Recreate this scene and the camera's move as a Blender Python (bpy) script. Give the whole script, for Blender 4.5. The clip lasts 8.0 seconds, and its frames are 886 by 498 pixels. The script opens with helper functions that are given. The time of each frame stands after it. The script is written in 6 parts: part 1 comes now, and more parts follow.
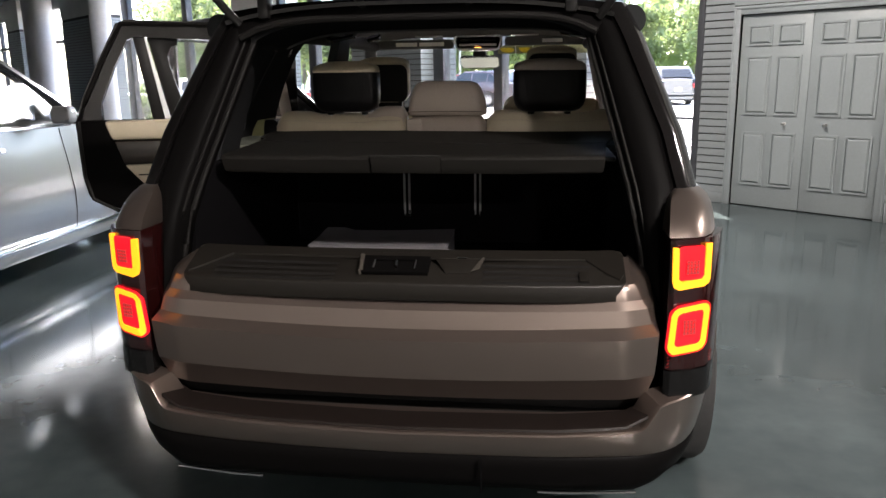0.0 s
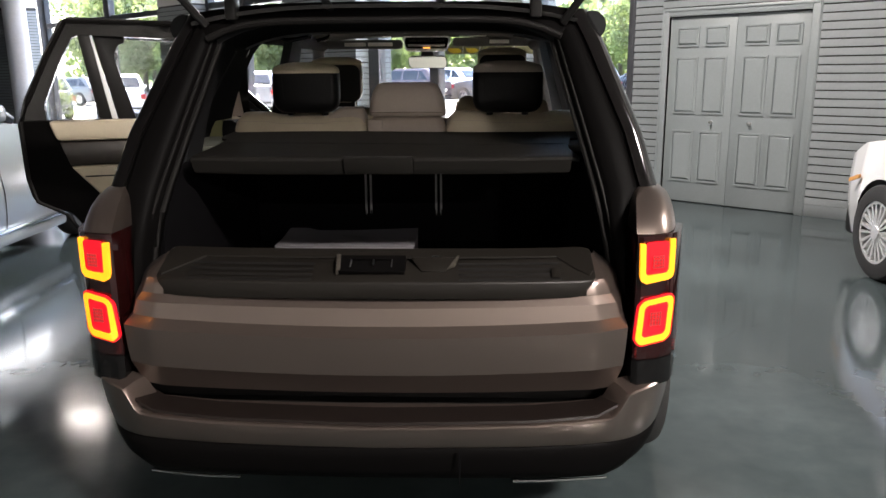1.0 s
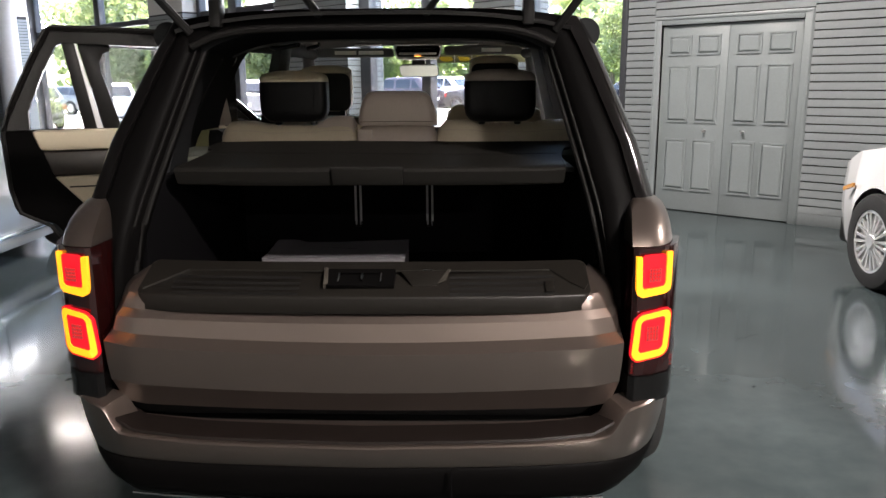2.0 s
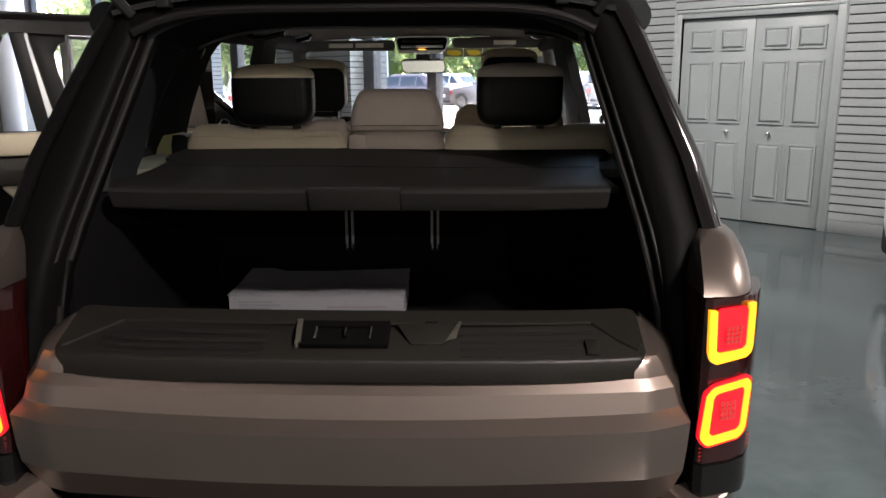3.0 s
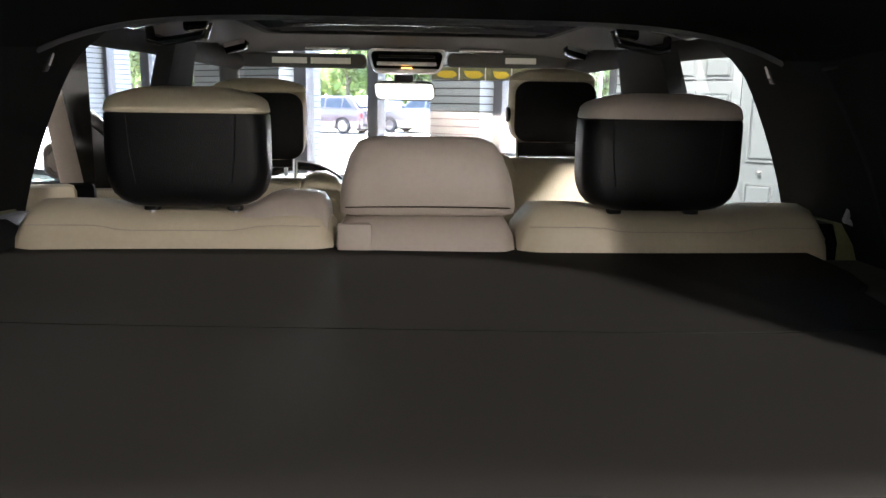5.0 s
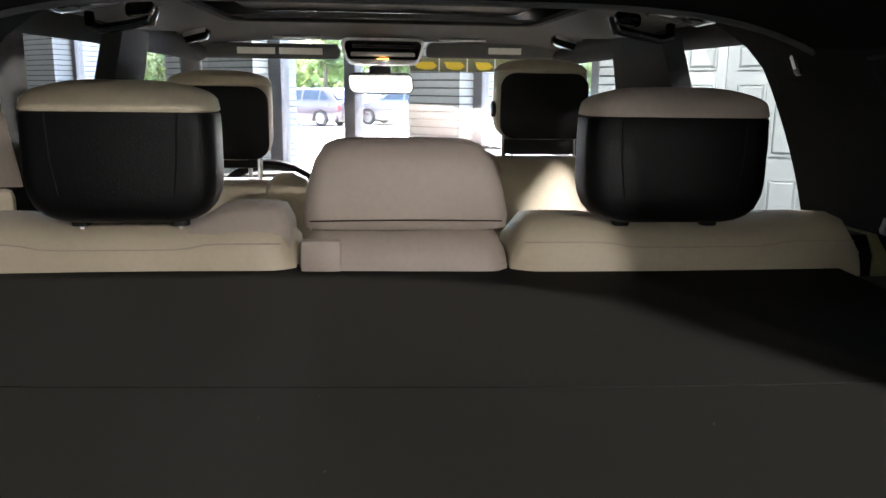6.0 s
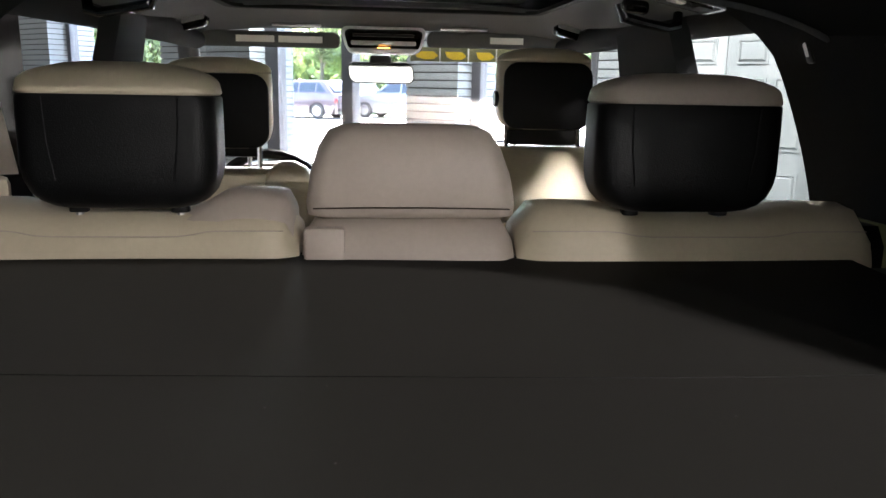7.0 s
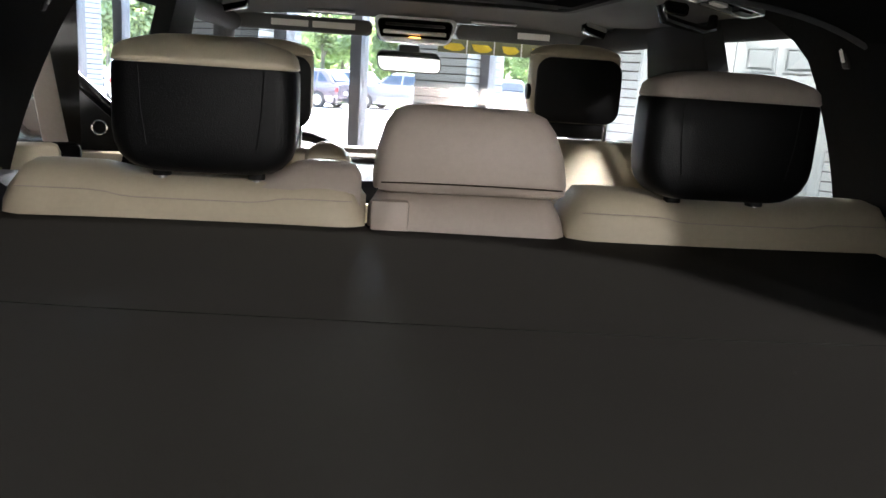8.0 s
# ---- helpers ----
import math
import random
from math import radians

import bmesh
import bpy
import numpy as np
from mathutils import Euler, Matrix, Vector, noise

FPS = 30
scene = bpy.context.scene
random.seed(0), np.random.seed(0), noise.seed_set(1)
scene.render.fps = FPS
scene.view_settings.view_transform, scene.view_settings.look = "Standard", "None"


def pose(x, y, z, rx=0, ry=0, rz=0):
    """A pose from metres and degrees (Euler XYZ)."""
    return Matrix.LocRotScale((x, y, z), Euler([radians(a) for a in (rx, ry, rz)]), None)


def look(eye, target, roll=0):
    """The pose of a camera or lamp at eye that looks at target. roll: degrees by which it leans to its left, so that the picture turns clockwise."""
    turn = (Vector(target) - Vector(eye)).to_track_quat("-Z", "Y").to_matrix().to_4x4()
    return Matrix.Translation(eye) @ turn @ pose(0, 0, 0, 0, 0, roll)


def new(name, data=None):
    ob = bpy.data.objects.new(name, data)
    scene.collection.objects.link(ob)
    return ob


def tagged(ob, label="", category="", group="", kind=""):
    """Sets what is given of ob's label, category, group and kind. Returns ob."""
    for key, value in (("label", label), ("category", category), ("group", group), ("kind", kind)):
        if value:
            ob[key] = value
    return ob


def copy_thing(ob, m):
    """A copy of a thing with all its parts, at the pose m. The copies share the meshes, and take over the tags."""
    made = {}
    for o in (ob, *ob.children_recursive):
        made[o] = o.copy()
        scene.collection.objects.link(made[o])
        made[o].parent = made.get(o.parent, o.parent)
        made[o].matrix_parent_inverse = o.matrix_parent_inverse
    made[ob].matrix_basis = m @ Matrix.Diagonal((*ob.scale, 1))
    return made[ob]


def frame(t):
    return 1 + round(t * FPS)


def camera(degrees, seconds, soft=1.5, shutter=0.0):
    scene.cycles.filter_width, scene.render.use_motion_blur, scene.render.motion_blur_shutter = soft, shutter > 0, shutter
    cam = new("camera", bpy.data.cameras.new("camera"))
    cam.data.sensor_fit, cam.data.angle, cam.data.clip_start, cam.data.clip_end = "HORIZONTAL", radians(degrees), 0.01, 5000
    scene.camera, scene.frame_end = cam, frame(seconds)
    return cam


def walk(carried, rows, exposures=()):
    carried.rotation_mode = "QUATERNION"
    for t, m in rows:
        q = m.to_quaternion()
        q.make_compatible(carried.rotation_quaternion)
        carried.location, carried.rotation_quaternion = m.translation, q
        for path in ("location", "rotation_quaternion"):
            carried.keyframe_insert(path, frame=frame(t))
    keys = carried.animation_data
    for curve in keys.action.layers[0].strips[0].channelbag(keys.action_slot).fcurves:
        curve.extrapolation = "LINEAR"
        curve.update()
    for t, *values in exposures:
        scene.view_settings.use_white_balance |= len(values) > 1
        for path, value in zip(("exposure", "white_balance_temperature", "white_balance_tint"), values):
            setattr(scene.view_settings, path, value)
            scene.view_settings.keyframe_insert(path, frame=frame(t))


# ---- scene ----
cam = camera(60.4, 8.0)
PATH = [
    (0, (0.456, -2.06, 1.486), (0.169, -0.13, 1.046), -0.7),
    (0.5, (0.346, -2.104, 1.502), (0.179, -0.161, 1.057), -0.4),
    (1, (0.335, -2.124, 1.503), (0.23, -0.178, 1.055), -0.4),
    (1.5, (0.335, -2.126, 1.503), (0.246, -0.176, 1.07), -0.3),
    (1.7, (0.339, -2.122, 1.504), (0.251, -0.171, 1.074), -0.4),
    (2.8, (0.325, -1.663, 1.495), (0.239, 0.291, 1.073), -0.4),
    (3, (0.308, -1.556, 1.5), (0.208, 0.394, 1.066), -0.3),
    (3.5, (0.174, -1.235, 1.509), (0.078, 0.716, 1.078), -0.1),
    (4, (0.086, -0.923, 1.513), (0.046, 1.033, 1.098), 0.2),
    (4.2, (0.066, -0.793, 1.518), (0.037, 1.171, 1.14), 0.4),
    (5.3, (-0.026, -0.247, 1.535), (0.117, 1.712, 1.157), 0.8),
    (5.5, (-0.017, -0.2, 1.537), (0.133, 1.757, 1.152), 0.7),
    (6, (-0.008, -0.166, 1.537), (0.15, 1.787, 1.14), 0.7),
    (6.5, (-0.01, -0.16, 1.526), (0.151, 1.792, 1.123), 0.9),
    (7, (-0.021, -0.144, 1.525), (0.148, 1.805, 1.112), 1.1),
    (7.5, (-0.034, -0.152, 1.518), (0.145, 1.796, 1.098), 2.0),
    (8, (-0.126, -0.218, 1.507), (0.065, 1.727, 1.082), 3.8),
]
EXPOSURES = [(0, 3.6, 6800, 15), (1.7, 3.6, 6800, 15), (3.0, 3.65, 6750, 15), (3.5, 3.88, 6700, 15), (4.0, 4.75, 6650, 14), (5.3, 4.95, 6500, 13), (8.0, 4.9, 6350, 12)]
walk(cam, [(t, look(eye, target, roll)) for t, eye, target, roll in PATH], EXPOSURES)

# ---- world and light ----
world = bpy.data.worlds.new("sky")
scene.world = world
world.use_nodes = True
wn = world.node_tree.nodes
sky = wn.new("ShaderNodeTexSky")
sky.sky_type = 'NISHITA'
sky.sun_disc = False
sky.sun_elevation = radians(67)
sky.sun_rotation = radians(350)
world.node_tree.links.new(sky.outputs[0], wn["Background"].inputs[0])
wn["Background"].inputs[1].default_value = 0.13

sun = new("sun", bpy.data.lights.new("sun", 'SUN'))
sun.data.energy, sun.data.angle, sun.data.color = 3.3, radians(0.6), (1.0, 0.95, 0.88)
sun.matrix_world = look((-3.2, 24, 43.4), (0, 6, 0))

CEIL = 4.6
LAMP_W = [84, 2, 36, 34, 3, 3, 80]
SKY_W = (50, 6)


def lamp_area(name, x, y, sx, sy, watts, color=(1.0, 0.96, 0.92)):
    ob = new(name, bpy.data.lights.new(name, 'AREA'))
    ob.data.shape, ob.data.size, ob.data.size_y = 'RECTANGLE', sx, sy
    ob.data.energy, ob.data.color = watts, color
    ob.matrix_world = pose(x, y, CEIL - 0.12)
    return ob


# ---- materials ----
MATS = {}


def mat(name, color, rough=0.5, metal=0.0, coat=0.0, spec=0.5, var=0.12, scale=30.0, bump=0.0, bscale=0.0,
        emit=None, power=0.0, trans=0.0, alpha=1.0, big=0.0, bigscale=1.5, rvar=0.0, crough=0.06):
    """Principled material with variation at two scales and an optional fine relief."""
    m = bpy.data.materials.new(name)
    m.use_nodes = True
    n, l = m.node_tree.nodes, m.node_tree.links
    b = n["Principled BSDF"]
    b.inputs["Roughness"].default_value = rough
    b.inputs["Metallic"].default_value = metal
    b.inputs["Coat Weight"].default_value = coat
    b.inputs["Coat Roughness"].default_value = crough
    b.inputs["Specular IOR Level"].default_value = spec
    b.inputs["Transmission Weight"].default_value = trans
    b.inputs["Alpha"].default_value = alpha
    co = n.new("ShaderNodeTexCoord")
    out = None
    if var or big:
        tn = n.new("ShaderNodeTexNoise")
        tn.inputs["Scale"].default_value = scale
        tn.inputs["Detail"].default_value = 5
        l.new(co.outputs["Object"], tn.inputs["Vector"])
        tb = n.new("ShaderNodeTexNoise")
        tb.inputs["Scale"].default_value = bigscale
        tb.inputs["Detail"].default_value = 3
        l.new(co.outputs["Object"], tb.inputs["Vector"])
        ra = n.new("ShaderNodeMapRange")
        ra.inputs["From Min"].default_value, ra.inputs["From Max"].default_value = 0.25, 0.75
        ra.inputs["To Min"].default_value, ra.inputs["To Max"].default_value = 1 - var, 1 + var
        l.new(tn.outputs["Fac"], ra.inputs["Value"])
        rb = n.new("ShaderNodeMapRange")
        rb.inputs["From Min"].default_value, rb.inputs["From Max"].default_value = 0.3, 0.7
        rb.inputs["To Min"].default_value, rb.inputs["To Max"].default_value = 1 - big, 1 + big
        l.new(tb.outputs["Fac"], rb.inputs["Value"])
        mu = n.new("ShaderNodeMath")
        mu.operation = 'MULTIPLY'
        l.new(ra.outputs[0], mu.inputs[0])
        l.new(rb.outputs[0], mu.inputs[1])
        mx = n.new("ShaderNodeVectorMath")
        mx.operation = 'SCALE'
        mx.inputs[0].default_value = color
        l.new(mu.outputs[0], mx.inputs["Scale"])
        l.new(mx.outputs[0], b.inputs["Base Color"])
        if rvar:
            rr = n.new("ShaderNodeMapRange")
            rr.inputs["From Min"].default_value, rr.inputs["From Max"].default_value = 0.3, 0.7
            rr.inputs["To Min"].default_value, rr.inputs["To Max"].default_value = max(rough - rvar, 0.02), rough + rvar
            l.new(tb.outputs["Fac"], rr.inputs["Value"])
            l.new(rr.outputs[0], b.inputs["Roughness"])
    else:
        b.inputs["Base Color"].default_value = (*color, 1)
    if bump:
        tn2 = n.new("ShaderNodeTexNoise")
        tn2.inputs["Scale"].default_value = bscale or scale * 4
        tn2.inputs["Detail"].default_value = 3
        l.new(co.outputs["Object"], tn2.inputs["Vector"])
        bp = n.new("ShaderNodeBump")
        bp.inputs["Strength"].default_value = bump
        bp.inputs["Distance"].default_value = 0.002
        l.new(tn2.outputs["Fac"], bp.inputs["Height"])
        l.new(bp.outputs[0], b.inputs["Normal"])
    if emit:
        b.inputs["Emission Color"].default_value = (*emit, 1)
        b.inputs["Emission Strength"].default_value = power
    MATS[name] = m
    return m


PAINT = mat("bronze_silver_paint", (0.198, 0.157, 0.136), 0.29, 0.85, coat=0.45, crough=0.18, var=0.05, scale=900, big=0.03)
GLOSSBLACK = mat("gloss_black", (0.0055, 0.0050, 0.0050), 0.10, coat=0.2, spec=0.25, var=0.1, scale=60)
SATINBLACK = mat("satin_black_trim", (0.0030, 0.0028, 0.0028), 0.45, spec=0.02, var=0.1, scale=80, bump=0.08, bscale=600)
BLACKPLASTIC = mat("black_plastic", (0.0100, 0.0096, 0.0094), 0.45, spec=0.2, var=0.15, scale=80, bump=0.15, bscale=900)
GREYPLASTIC = mat("dark_grey_plastic", (0.0098, 0.0086, 0.0072), 0.40, spec=0.22, var=0.1, scale=60, bump=0.2, bscale=700)
CARPET = mat("black_carpet", (0.0032, 0.0031, 0.0035), 0.95, spec=0.02, var=0.3, scale=300, bump=0.5, bscale=900)
COVERVINYL = mat("cargo_cover_vinyl", (0.0106, 0.0100, 0.0090), 0.62, spec=0.05, var=0.12, scale=400, bump=0.25, bscale=1200, big=0.08)
ROOFCLOTH = mat("dark_roof_cloth", (0.019, 0.0192, 0.020), 1.0, spec=0.0, var=0.15, scale=500, bump=0.2, bscale=1500)
BLINDMAT = mat("roof_blind_fabric", (0.19, 0.19, 0.195), 0.9, spec=0.15, var=0.1, scale=500)
HEADLINER = mat("headliner_fabric", (0.095, 0.097, 0.100), 0.9, spec=0.15, var=0.12, scale=500, bump=0.2, bscale=1500)
TRIMDARK = mat("dark_interior_trim", (0.0160, 0.0164, 0.0174), 0.9, spec=0.02, var=0.12, scale=200, bump=0.2, bscale=900)
LEATHER = mat("cream_leather", (0.53, 0.46, 0.335), 0.48, spec=0.4, var=0.035, scale=120, bump=0.12, bscale=500, big=0.05, bigscale=6)
LEATHERG = mat("taupe_leather", (0.43, 0.365, 0.31), 0.48, spec=0.4, var=0.035, scale=120, bump=0.12, bscale=500, big=0.05, bigscale=6)
GATETRIM = mat("tailgate_trim", (0.048, 0.047, 0.046), 0.5, spec=0.3, var=0.12, scale=90, bump=0.2, bscale=700)
LEDGEMAT = mat("grey_ledge_trim", (0.065, 0.070, 0.056), 0.6, spec=0.2, var=0.1, scale=150, bump=0.2, bscale=700)
OLIVE = mat("olive_belt_webbing", (0.20, 0.20, 0.10), 0.6, spec=0.3, var=0.1, scale=150, bump=0.2, bscale=700)
STEPMAT = mat("dark_step", (0.0110, 0.0082, 0.0072), 0.30, spec=0.2, var=0.12, scale=90, bump=0.1, bscale=600)
PALEGREY = mat("paler_grey_plastic", (0.045, 0.040, 0.034), 0.32, spec=0.45, var=0.1, scale=70)
SLOTGREY = mat("pale_grey_slot", (0.30, 0.30, 0.30), 0.5, var=0.1, scale=90)
LEATHERB = mat("black_leather", (0.0038, 0.0038, 0.0042), 0.45, spec=0.2, var=0.1, scale=150, bump=0.3, bscale=500)
CHROME = mat("chrome", (0.78, 0.78, 0.78), 0.12, 1.0, var=0.03, scale=40)
TRIMCHROME = mat("bright_trim", (0.78, 0.78, 0.79), 0.22, 0.55, coat=0.5, var=0.04, scale=60)
SATIN = mat("satin_metal", (0.50, 0.50, 0.50), 0.35, 1.0, var=0.06, scale=90)
RUBBER = mat("rubber", (0.008, 0.0075, 0.0072), 0.5, spec=0.1, var=0.15, scale=120, bump=0.2, bscale=600)
TYRE = mat("tyre_rubber", (0.018, 0.018, 0.018), 0.8, var=0.2, scale=60, bump=0.3, bscale=300)
PILLARTRIM = mat("grey_pillar_trim", (0.020, 0.021, 0.022), 0.8, spec=0.1, var=0.1, scale=300, bump=0.15, bscale=900)
WOOD = mat("dark_veneer", (0.030, 0.020, 0.014), 0.3, coat=0.4, var=0.3, scale=25)


def glass(name, tint, gloss=0.045):
    """Clear pane: the light passes, with a faint reflection."""
    m = bpy.data.materials.new(name)
    m.use_nodes = True
    n, l = m.node_tree.nodes, m.node_tree.links
    n.remove(n["Principled BSDF"])
    tr, gl, mx = n.new("ShaderNodeBsdfTransparent"), n.new("ShaderNodeBsdfGlossy"), n.new("ShaderNodeMixShader")
    tr.inputs[0].default_value = (*tint, 1)
    gl.inputs["Roughness"].default_value = 0.02
    mx.inputs[0].default_value = gloss
    l.new(tr.outputs[0], mx.inputs[1])
    l.new(gl.outputs[0], mx.inputs[2])
    l.new(mx.outputs[0], n["Material Output"].inputs[0])
    return m


GLASS = glass("car_glass", (0.93, 0.94, 0.94))
WINGLASS = glass("window_glass", (0.95, 0.95, 0.95))
LAMPBODY = mat("lamp_smoked_red", (0.014, 0.002, 0.002), 0.08, coat=0.9, var=0.1, scale=40)
LAMPRING = mat("lamp_ring", (0.9, 0.3, 0.02), 0.3, var=0, emit=(1.0, 0.30, 0.008), power=0.155)
LAMPGLASSRED = mat("dark_red_lens", (0.12, 0.01, 0.01), 0.15, coat=0.5, var=0.05, scale=40)
LAMPRED = mat("lamp_red", (0.6, 0.01, 0.012), 0.25, var=0, emit=(1.0, 0.010, 0.028), power=0.062)
LAMPGRID = mat("lamp_grid", (0.16, 0.02, 0.02), 0.3, var=0.2, scale=80, emit=(1.0, 0.07, 0.06), power=0.031)
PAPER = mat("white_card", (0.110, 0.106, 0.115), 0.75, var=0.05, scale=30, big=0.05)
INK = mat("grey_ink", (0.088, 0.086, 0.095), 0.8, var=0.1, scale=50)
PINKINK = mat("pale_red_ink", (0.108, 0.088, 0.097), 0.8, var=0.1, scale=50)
LABEL = mat("white_label", (0.82, 0.82, 0.80), 0.6, var=0.04, scale=40)
YELLOW = mat("yellow_print", (0.80, 0.58, 0.02), 0.5, var=0.05, scale=30)
BANNER = mat("olive_banner", (0.20, 0.20, 0.10), 0.6, var=0.08, scale=30)
AMBER = mat("amber_lamp", (0.9, 0.4, 0.05), 0.4, var=0, emit=(1.0, 0.42, 0.08), power=0.3)
MIRRORGLASS = mat("mirror_glass", (0.75, 0.78, 0.72), 0.03, 1.0, var=0)
FLOOR = mat("polished_concrete", (0.040, 0.052, 0.054), 0.11, coat=0.0, spec=0.23, var=0.12, scale=9, big=0.22, bigscale=1.3, bump=0.04, bscale=9, rvar=0.05, crough=0.09)
SIDING = mat("grey_siding", (0.158, 0.176, 0.181), 0.6, var=0.06, scale=40, bump=0.15, bscale=90, big=0.05)
DOORPAINT = mat("grey_door_paint", (0.193, 0.217, 0.223), 0.38, var=0.05, scale=50, bump=0.08, bscale=60, big=0.04)
GAP = mat("dark_joint", (0.03, 0.03, 0.03), 0.9, var=0.2, scale=40)
WHITEPAINT = mat("white_paint", (0.50, 0.50, 0.51), 0.55, var=0.05, scale=20, big=0.05)
CEILMAT = mat("ceiling_tile", (0.10, 0.10, 0.10), 0.85, var=0.06, scale=60, big=0.04)
FRAMEMAT = mat("bronze_aluminium", (0.055, 0.058, 0.065), 0.4, 0.3, var=0.08, scale=60)
WALLMAT = mat("painted_wall", (0.50, 0.50, 0.48), 0.7, var=0.05, scale=30, big=0.06)
CONCRETE = mat("pale_pavement", (0.46, 0.45, 0.43), 0.85, var=0.12, scale=8, big=0.1, bigscale=0.4, bump=0.3, bscale=60)
GRASS = mat("grass_ground", (0.085, 0.14, 0.035), 0.9, var=0.35, scale=20, big=0.25, bigscale=0.5, bump=0.6, bscale=60)
LEAF = mat("leaf", (0.16, 0.195, 0.11), 0.6, var=0.35, scale=6, big=0.3, bigscale=0.8)
lnod, llnk = LEAF.node_tree.nodes, LEAF.node_tree.links
ltra, lmix = lnod.new("ShaderNodeBsdfTranslucent"), lnod.new("ShaderNodeMixShader")
ltra.inputs[0].default_value = (0.30, 0.38, 0.14, 1)
lmix.inputs[0].default_value = 0.45
llnk.new(lnod["Principled BSDF"].outputs[0], lmix.inputs[1])
llnk.new(ltra.outputs[0], lmix.inputs[2])
llnk.new(lmix.outputs[0], lnod["Material Output"].inputs[0])
BARK = mat("bark", (0.10, 0.08, 0.06), 0.9, var=0.3, scale=20, bump=0.6, bscale=60)
CARWHITE = mat("white_car_paint", (0.78, 0.78, 0.78), 0.22, coat=0.8, var=0.02, scale=60)
CARSILVER = mat("silver_car_paint", (0.165, 0.170, 0.172), 0.28, 0.4, coat=0.5, var=0.03, scale=300)
CARROSE = mat("rosy_silver_car_paint", (0.10, 0.076, 0.082), 0.22, 0.3, coat=0.8, var=0.05, scale=60)
CARPEWTER = mat("pewter_car_paint", (0.13, 0.13, 0.13), 0.22, 0.3, coat=0.8, var=0.03, scale=300)
CARGREY = mat("grey_car_paint", (0.20, 0.20, 0.20), 0.25, 0.4, coat=0.8, var=0.05, scale=200)
CARBLACK = mat("black_car_paint", (0.018, 0.018, 0.022), 0.18, coat=0.8, var=0.05, scale=60)
CARRED = mat("red_car_paint", (0.45, 0.05, 0.02), 0.22, coat=0.8, var=0.05, scale=60)
DARKGLASS = mat("tinted_glass", (0.012, 0.014, 0.015), 0.06, coat=0.6, var=0.1, scale=10)
REDLENS = mat("red_lens", (0.40, 0.02, 0.02), 0.15, coat=0.6, var=0.05, scale=30)
LAMPPANEL = mat("ceiling_lamp_panel", (0.9, 0.9, 0.9), 0.5, var=0, emit=(1.0, 0.90, 0.76), power=0.26)


# ---- mesh helpers ----
def finish(bm, angle=35):
    bmesh.ops.remove_doubles(bm, verts=bm.verts, dist=1e-5)
    bmesh.ops.recalc_face_normals(bm, faces=bm.faces)
    for f in bm.faces:
        f.smooth = True
    for e in bm.edges:
        if len(e.link_faces) == 2 and e.calc_face_angle(0) > radians(angle):
            e.smooth = False
    return bm


def part(name, bm, material, parent=None, label="", m=None, angle=35):
    """Links a bmesh as one mesh object, under a thing or a part."""
    finish(bm, angle)
    me = bpy.data.meshes.new(name)
    bm.to_mesh(me)
    bm.free()
    me.materials.append(material)
    ob = new(name, me)
    if parent:
        ob.parent = parent
    if m is not None:
        ob.matrix_basis = m
    if label:
        ob["label"] = label
    return ob


def root(name, m, label, category, group="", kind=""):
    ob = new(name)
    ob.empty_display_size = 0.2
    ob.matrix_basis = m
    return tagged(ob, label, category, group, kind)


def box(x0, x1, y0, y1, z0, z1, bevel=0.0, segs=2, bm=None):
    own = bm is None
    b = bmesh.new()
    r = bmesh.ops.create_cube(b, size=1)
    for v in b.verts:
        v.co = Vector((x0 + (v.co.x + 0.5) * (x1 - x0), y0 + (v.co.y + 0.5) * (y1 - y0), z0 + (v.co.z + 0.5) * (z1 - z0)))
    if bevel:
        bmesh.ops.bevel(b, geom=list(b.edges), offset=bevel, segments=segs, profile=0.5, affect='EDGES')
    if own:
        return b
    join(bm, b)
    return bm


def join(bm, other, m=None):
    """Adds other to bm, and frees it."""
    if m is not None:
        bmesh.ops.transform(other, matrix=m, verts=other.verts)
    idx = {}
    for v in other.verts:
        idx[v] = bm.verts.new(v.co)
    for f in other.faces:
        try:
            bm.faces.new([idx[v] for v in f.verts])
        except ValueError:
            pass
    other.free()
    return bm


def moved(bm, m):
    bmesh.ops.transform(bm, matrix=m, verts=bm.verts)
    return bm


def prism(poly, depth, bevel=0.0, segs=2, to=None):
    """A polygon in (a, b) thickened by depth along c. to maps (a, b, c) to a place."""
    bm = bmesh.new()
    to = to or (lambda a, b, c: (a, c, b))
    lo = [bm.verts.new(to(a, b, -depth / 2)) for a, b in poly]
    hi = [bm.verts.new(to(a, b, depth / 2)) for a, b in poly]
    n = len(poly)
    bm.faces.new(lo)
    bm.faces.new(hi[::-1])
    for i in range(n):
        bm.faces.new((lo[i], lo[(i + 1) % n], hi[(i + 1) % n], hi[i]))
    bmesh.ops.recalc_face_normals(bm, faces=bm.faces)
    if bevel:
        bmesh.ops.bevel(bm, geom=list(bm.edges), offset=bevel, segments=segs, profile=0.5, affect='EDGES')
    return bm


